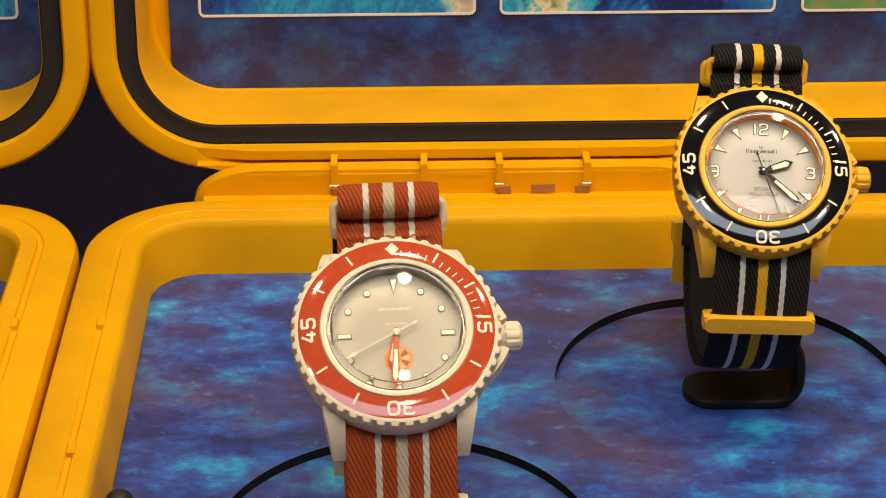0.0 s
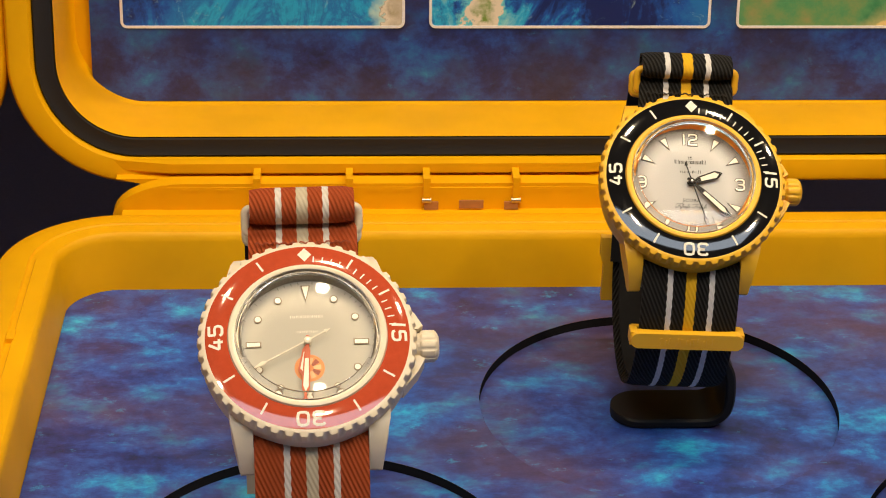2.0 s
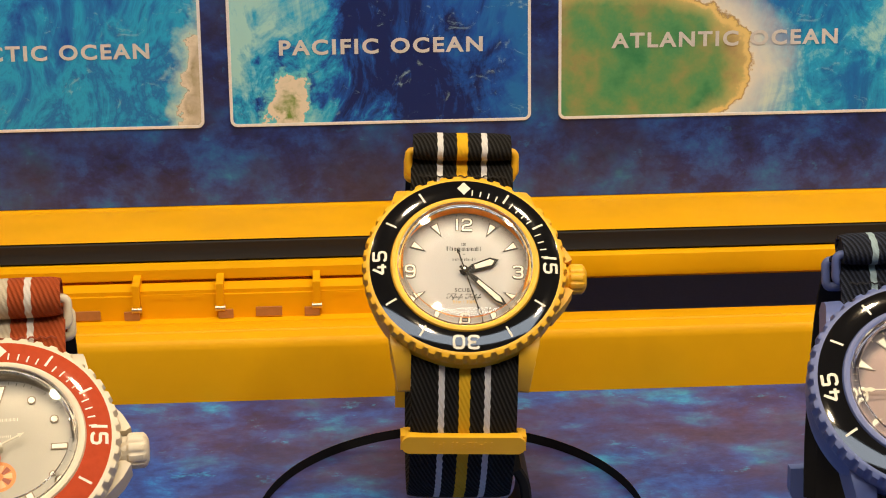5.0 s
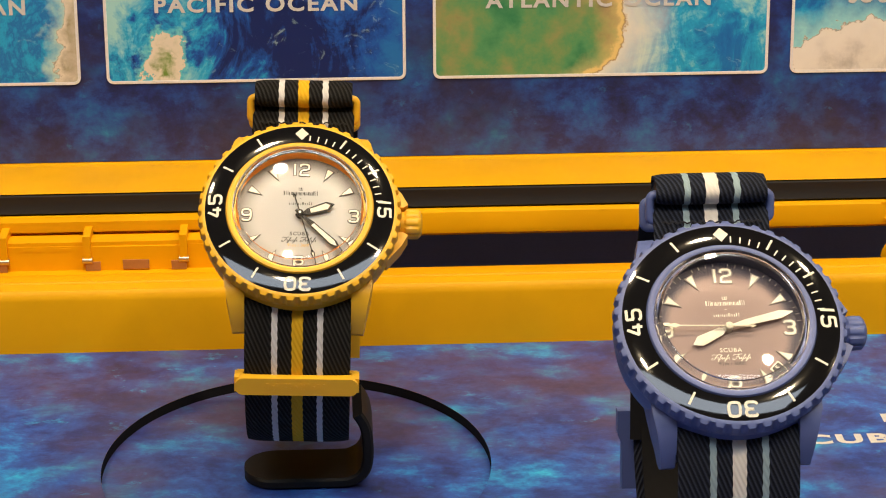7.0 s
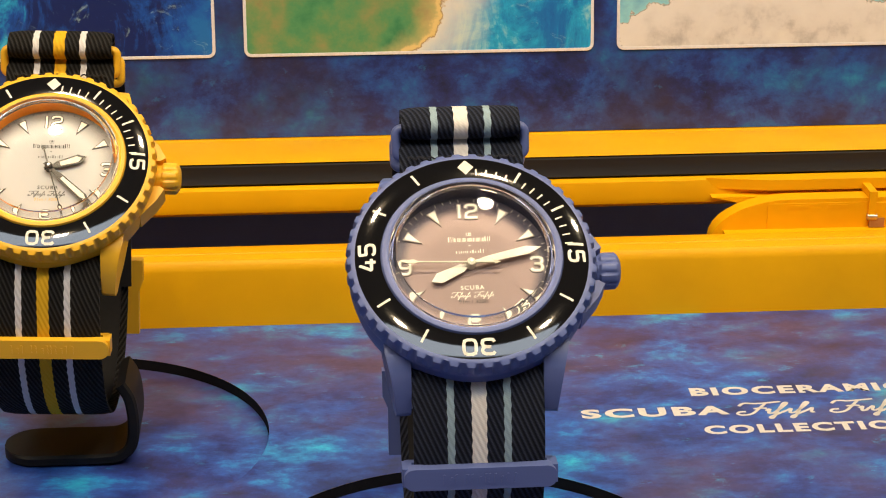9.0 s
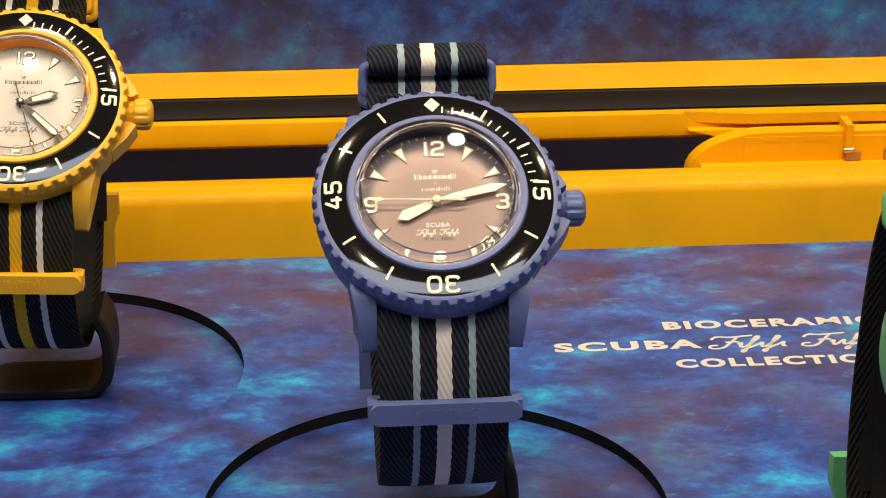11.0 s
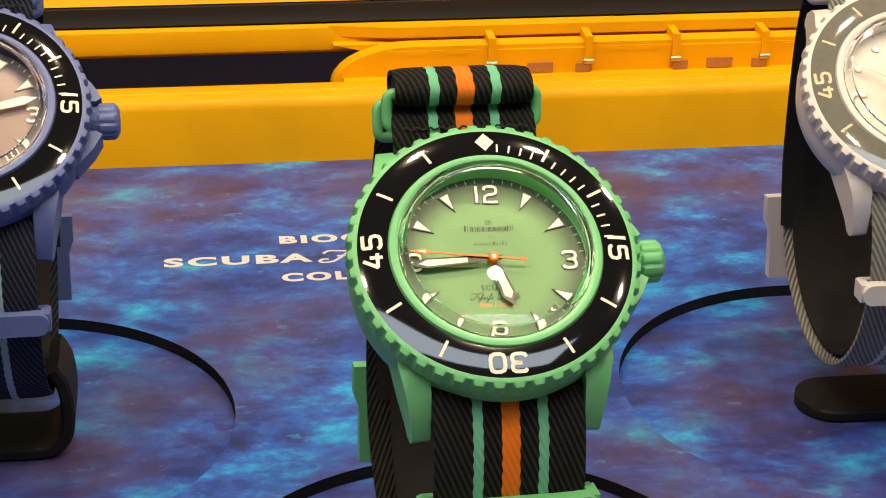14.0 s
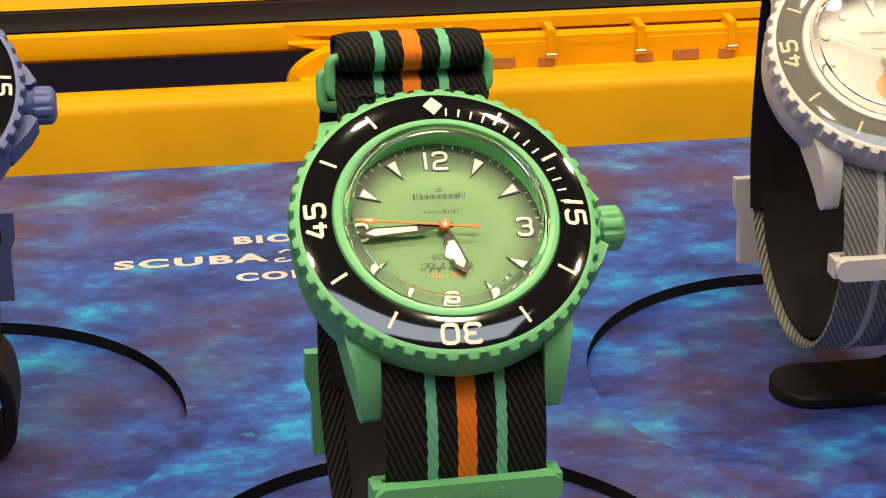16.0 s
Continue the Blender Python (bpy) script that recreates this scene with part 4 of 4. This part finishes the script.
    bm.transform(Matrix.Translation(face(38.6, -45.6)) @ Matrix((Vector((1, 0, 0)), bt, Vector((1, 0, 0)).cross(bt))).transposed().to_4x4())
    part("buckle", bm, trim, w)
    # case and strap sit a little askew to the dial
    turn_body, turn_strap = spec.get("skew", (0.0, 0.0))
    for child in list(w.children):
        kind = child.name.split(".")[0]
        if kind in ("case_body", "crown"):
            child.matrix_basis = Matrix.Rotation(radians(turn_body), 4, "Z") @ child.matrix_basis
        elif kind in ("strap", "keeper", "buckle"):
            amount = turn_strap * (0.5 if kind == "buckle" else 1.0)
            child.matrix_basis = Matrix.Rotation(radians(amount), 4, face(0, 1)) @ child.matrix_basis
    return w


def build_stand(x, y):
    """Bent black strip: foot on the board, side arm, and the cuff inside the strap."""
    st = thing("watch_stand", "black bent plastic watch stand on the printed board", "stand", mm_pose(x, y, -2.5), "watch stands")
    foot = [(x2, 0, 1.3) for x2 in (-14.1, -13.7, -13.0, -12.0, -10.5, -8.5, -6, 0, 6)] + [(9.5, 0, 1.6), (12.2, 0, 3.4), (13.3, 0, 6.5), (13.4, 0, 11), (12.8, 0, 15), (11.2, 0, 18.0)]
    pts = spline(foot, 4)
    rings = []
    for i, p in enumerate(pts):
        t = (pts[min(i + 1, len(pts) - 1)] - pts[max(i - 1, 0)]).normalized()
        up = Vector((-t.z, 0, t.x))
        half = 7.4
        k = (p.x + 14.2) / 7.0
        if p.z < 1.5 and k < 1:
            half = 7.4 * math.sqrt(max(0.02, 1 - (1 - k) ** 2))
        rings.append([p + Vector((0, s * half, 0)) + up * h for s, h in ((-1, -0.7), (-0.92, -1.2), (0.92, -1.2), (1, -0.7), (1, 0.7), (0.92, 1.2), (-0.92, 1.2), (-1, 0.7))])
    part("foot", loft(rings, True, False, True), STAND, st)
    return st


def watch_pose(x, y, z, yaw, el, roll):
    """Centre in mm; the face turned by yaw, raised to el degrees, rolled."""
    return mm_pose(x, y, z, 0, 0, yaw) @ pose(0, 0, 0, 90 - el) @ pose(0, 0, 0, 0, 0, roll)


def pointers(hour, minute, second, frame_mat, sec_mat, fill, sec_fill=None):
    return (("hour_hand", 7.6, 1.05, 1.0, "pencil", hour, frame_mat, fill), ("minute_hand", 12.4, 0.8, 1.2, "pencil", minute, frame_mat, fill), ("seconds_hand", 12.2, 0.3, 5.0, "needle", second, sec_mat, sec_fill))


def glossy(name, colour):
    return plain(name, colour, 0.06, 0.0, 0.6)


BLACK_RING = glossy("black_glossy_ring", (0.006, 0.006, 0.007))
BLACK_HAND = plain("black_hand", (0.01, 0.01, 0.01), 0.25)
INK_CREAM = plain("cream_scale_ink", (0.80, 0.77, 0.68), 0.4)
INK_DARK = plain("dark_dial_ink", (0.03, 0.03, 0.03), 0.5)
INK_GOLD = plain("gold_dial_ink", (0.62, 0.40, 0.08), 0.5)
BLACK_CORE = plain("black_thread", (0.01, 0.01, 0.011), 0.7)

CREAM_BODY = plastic("cream_ceramic", (0.74, 0.66, 0.52), 0.42, 0.2, 0.03)
YEL_BODY = plastic("yellow_ceramic", (0.83, 0.46, 0.02), 0.42, 0.2, 0.03)
BLUE_BODY = plastic("slate_blue_ceramic", (0.11, 0.15, 0.37), 0.42, 0.2, 0.03)
GREEN_BODY = plastic("mint_green_ceramic", (0.15, 0.50, 0.21), 0.42, 0.2, 0.03)
WHITE_BODY = plastic("white_ceramic", (0.66, 0.63, 0.63), 0.42, 0.2, 0.03)
ORANGE = plain("orange_hand", (0.85, 0.20, 0.02), 0.35)
RUST = plain("rust_hand", (0.55, 0.10, 0.035), 0.35)
SILVER_HAND = plain("cream_hand", (0.72, 0.68, 0.56), 0.3)

BLACK_WEB = (0.026, 0.025, 0.024)
SPECS = (
    dict(label="cream wristwatch with rust-red bezel ring and striped rust fabric strap", at=watch_pose(2.0, -164.8, 64.2, 2.5, 56.3, 0.4), roll=(1.2, 2.95),
         # inner wall greyed to paint in its dark reflection
         body=CREAM_BODY, trim=CREAM_BODY, ring=glossy("rust_glossy_ring", (0.50, 0.075, 0.03)), ring_label="glossy rust-red ring", ink=INK_CREAM, wall=plain("grey_reflection_wall", (0.17, 0.15, 0.13), 0.3),
         dial=shaded_dial_paint("cream_dial", (0.43, 0.415, 0.355), (0.27, 0.275, 0.28), 10.5), fine=INK_DARK, edge=plain("brown_marker_edge", (0.20, 0.15, 0.10), 0.35), lume=LUME, print=plain("pale_dial_ink", (0.8, 0.76, 0.66), 0.4), depth_ink=INK_DARK,
         arabic=False, words=False, date=False, date_frame=DARK_EDGE, badge=plain("orange_badge", (0.75, 0.28, 0.08), 0.4), badge_dark=plain("brown_badge", (0.35, 0.08, 0.04), 0.4), badge_light=plain("peach_badge", (0.8, 0.5, 0.25), 0.4),
         pointers=pointers(189, 184, 242, RUST, SILVER_HAND, LUME), web=webbing("rust_webbing", (0.50, 0.095, 0.028), [(-4.7, 0.62, (0.70, 0.66, 0.62)), (0.0, 1.15, (0.55, 0.48, 0.36)), (4.7, 0.62, (0.70, 0.66, 0.62))], 0.72), core=plain("rust_thread", (0.30, 0.055, 0.02), 0.7)),
    dict(label="yellow wristwatch with black bezel ring, white dial and black striped strap", at=watch_pose(87.4, -94.3, 64.6, 0.7, 49.3, -2.7),
         body=YEL_BODY, trim=YEL_BODY, ring=BLACK_RING, ring_label="glossy black ring", ink=INK_CREAM, wall=plastic("orange_ceramic", (0.75, 0.28, 0.02), 0.4),
         dial=shaded_dial_paint("white_dial", (0.46, 0.485, 0.50), (0.12, 0.125, 0.125), 8.6), fine=INK_DARK, edge=DARK_EDGE, lume=LUME, print=INK_DARK, depth_ink=INK_GOLD,
         arabic=True, words=True, date=False, date_frame=DARK_EDGE, pointers=pointers(71, 134, 163, BLACK_HAND, BLACK_HAND, LUME, LUME), web=webbing("black_yellow_webbing", BLACK_WEB, [(-4.7, 0.62, (0.74, 0.73, 0.73)), (0.0, 1.15, (0.80, 0.46, 0.02)), (4.7, 0.62, (0.74, 0.73, 0.73))], 0.25), core=BLACK_CORE),
    dict(label="slate-blue wristwatch with black bezel ring, mauve dial and navy striped strap", at=watch_pose(165.3, -159.7, 66.8, -0.1, 51.7, 0.3),
         body=BLUE_BODY, trim=BLUE_BODY, ring=BLACK_RING, ring_label="glossy black ring", ink=INK_CREAM, wall=plain("dark_blue_wall", (0.03, 0.035, 0.07), 0.35),
         dial=shaded_dial_paint("mauve_dial", (0.265, 0.195, 0.19), (0.03, 0.03, 0.06), 10.2, 0.35, 0.35, 12.4), fine=INK_CREAM, edge=plain("dull_silver_edge", (0.34, 0.32, 0.29), 0.35), lume=LUME, print=INK_CREAM, depth_ink=INK_DARK,
         arabic=True, words=True, date=True, date_frame=LUME, pointers=pointers(244, 77, 272, LUME, SILVER_HAND, LUME), web=webbing("navy_webbing", (0.030, 0.037, 0.062), [(-4.7, 0.6, (0.33, 0.45, 0.52)), (0.0, 1.25, (0.85, 0.82, 0.78)), (4.7, 0.6, (0.33, 0.45, 0.52))], 0.32), core=plain("navy_thread", (0.012, 0.014, 0.025), 0.7)),
    dict(label="mint-green wristwatch with black bezel ring, green dial and black striped strap", at=watch_pose(244.9, -227.9, 68.1, 3.1, 52.3, -2.7), skew=(2.4, 3.8),
         body=GREEN_BODY, trim=GREEN_BODY, ring=BLACK_RING, ring_label="glossy black ring", ink=INK_CREAM, wall=GREEN_BODY,
         dial=shaded_dial_paint("green_dial", (0.125, 0.27, 0.105), (0.02, 0.032, 0.018), 8.2, 0.45, 0.35, 13.6), fine=INK_CREAM, edge=DARK_EDGE, lume=LUME, print=INK_DARK, depth_ink=ORANGE,
         arabic=True, words=True, date=True, date_frame=plain("green_frame", (0.10, 0.30, 0.12), 0.4), pointers=pointers(163, 266, 276, BLACK_HAND, ORANGE, LUME, LUME), web=webbing("black_orange_webbing", BLACK_WEB, [(-4.7, 0.72, (0.18, 0.55, 0.34)), (0.0, 1.3, (0.90, 0.22, 0.02)), (4.7, 0.72, (0.18, 0.55, 0.34))], 0.25), core=BLACK_CORE),
    dict(label="white wristwatch with grey bezel ring and striped grey fabric strap", at=watch_pose(330.6, -161.1, 66.2, 0.0, 52.0, 0.0),
         body=WHITE_BODY, trim=WHITE_BODY, ring=glossy("grey_glossy_ring", (0.17, 0.17, 0.15)), ring_label="glossy grey ring", ink=plain("pale_gold_ink", (0.62, 0.56, 0.36), 0.4), wall=WHITE_BODY,
         dial=shaded_dial_paint("white_plain_dial", (0.52, 0.51, 0.48), (0.30, 0.33, 0.37), 10.5), fine=INK_DARK, edge=plain("grey_edge", (0.40, 0.38, 0.34), 0.35), lume=LUME, print=INK_DARK, depth_ink=INK_DARK,
         arabic=False, words=False, date=False, date_frame=DARK_EDGE, badge=plain("orange_badge_pale", (0.70, 0.32, 0.15), 0.4), badge_dark=plain("brown_badge_pale", (0.4, 0.14, 0.08), 0.4), badge_light=plain("peach_badge_pale", (0.8, 0.6, 0.45), 0.4),
         pointers=pointers(170, 182, 300, SILVER_HAND, SILVER_HAND, LUME), web=webbing("grey_webbing", (0.36, 0.36, 0.34), [(-4.7, 0.6, (0.65, 0.65, 0.63)), (0.0, 1.2, (0.12, 0.13, 0.14)), (4.7, 0.6, (0.65, 0.65, 0.63))]), core=plain("grey_thread", (0.12, 0.12, 0.11), 0.7)),
)
for spec in SPECS:
    build_watch(spec)
    c = spec["at"].translation * 1000
    stand = build_stand(c.x, c.y + 8.5)
    cuff = spline([face(dy, dz) for dy, dz in [(12 + (a - 12) * 0.94, -22 + (b + 22) * 0.955) for a, b in LOOP[5:16]]], 6)
    bm = ribbon(cuff, 19.0, 1.2, False)
    ob = part("cuff", bm, FOAM, None)
    ob.parent = stand
    ob.matrix_basis = stand.matrix_basis.inverted() @ spec["at"]
    pad = spline([face(12 + (a - 12) * 0.97, -22 + (b + 22) * 0.97) for a, b in LOOP[4:9]], 6)
    ob = part("back_pad", ribbon(pad, 23.4, 1.6, False), FOAM, None)
    ob.parent = stand
    ob.matrix_basis = stand.matrix_basis.inverted() @ spec["at"]
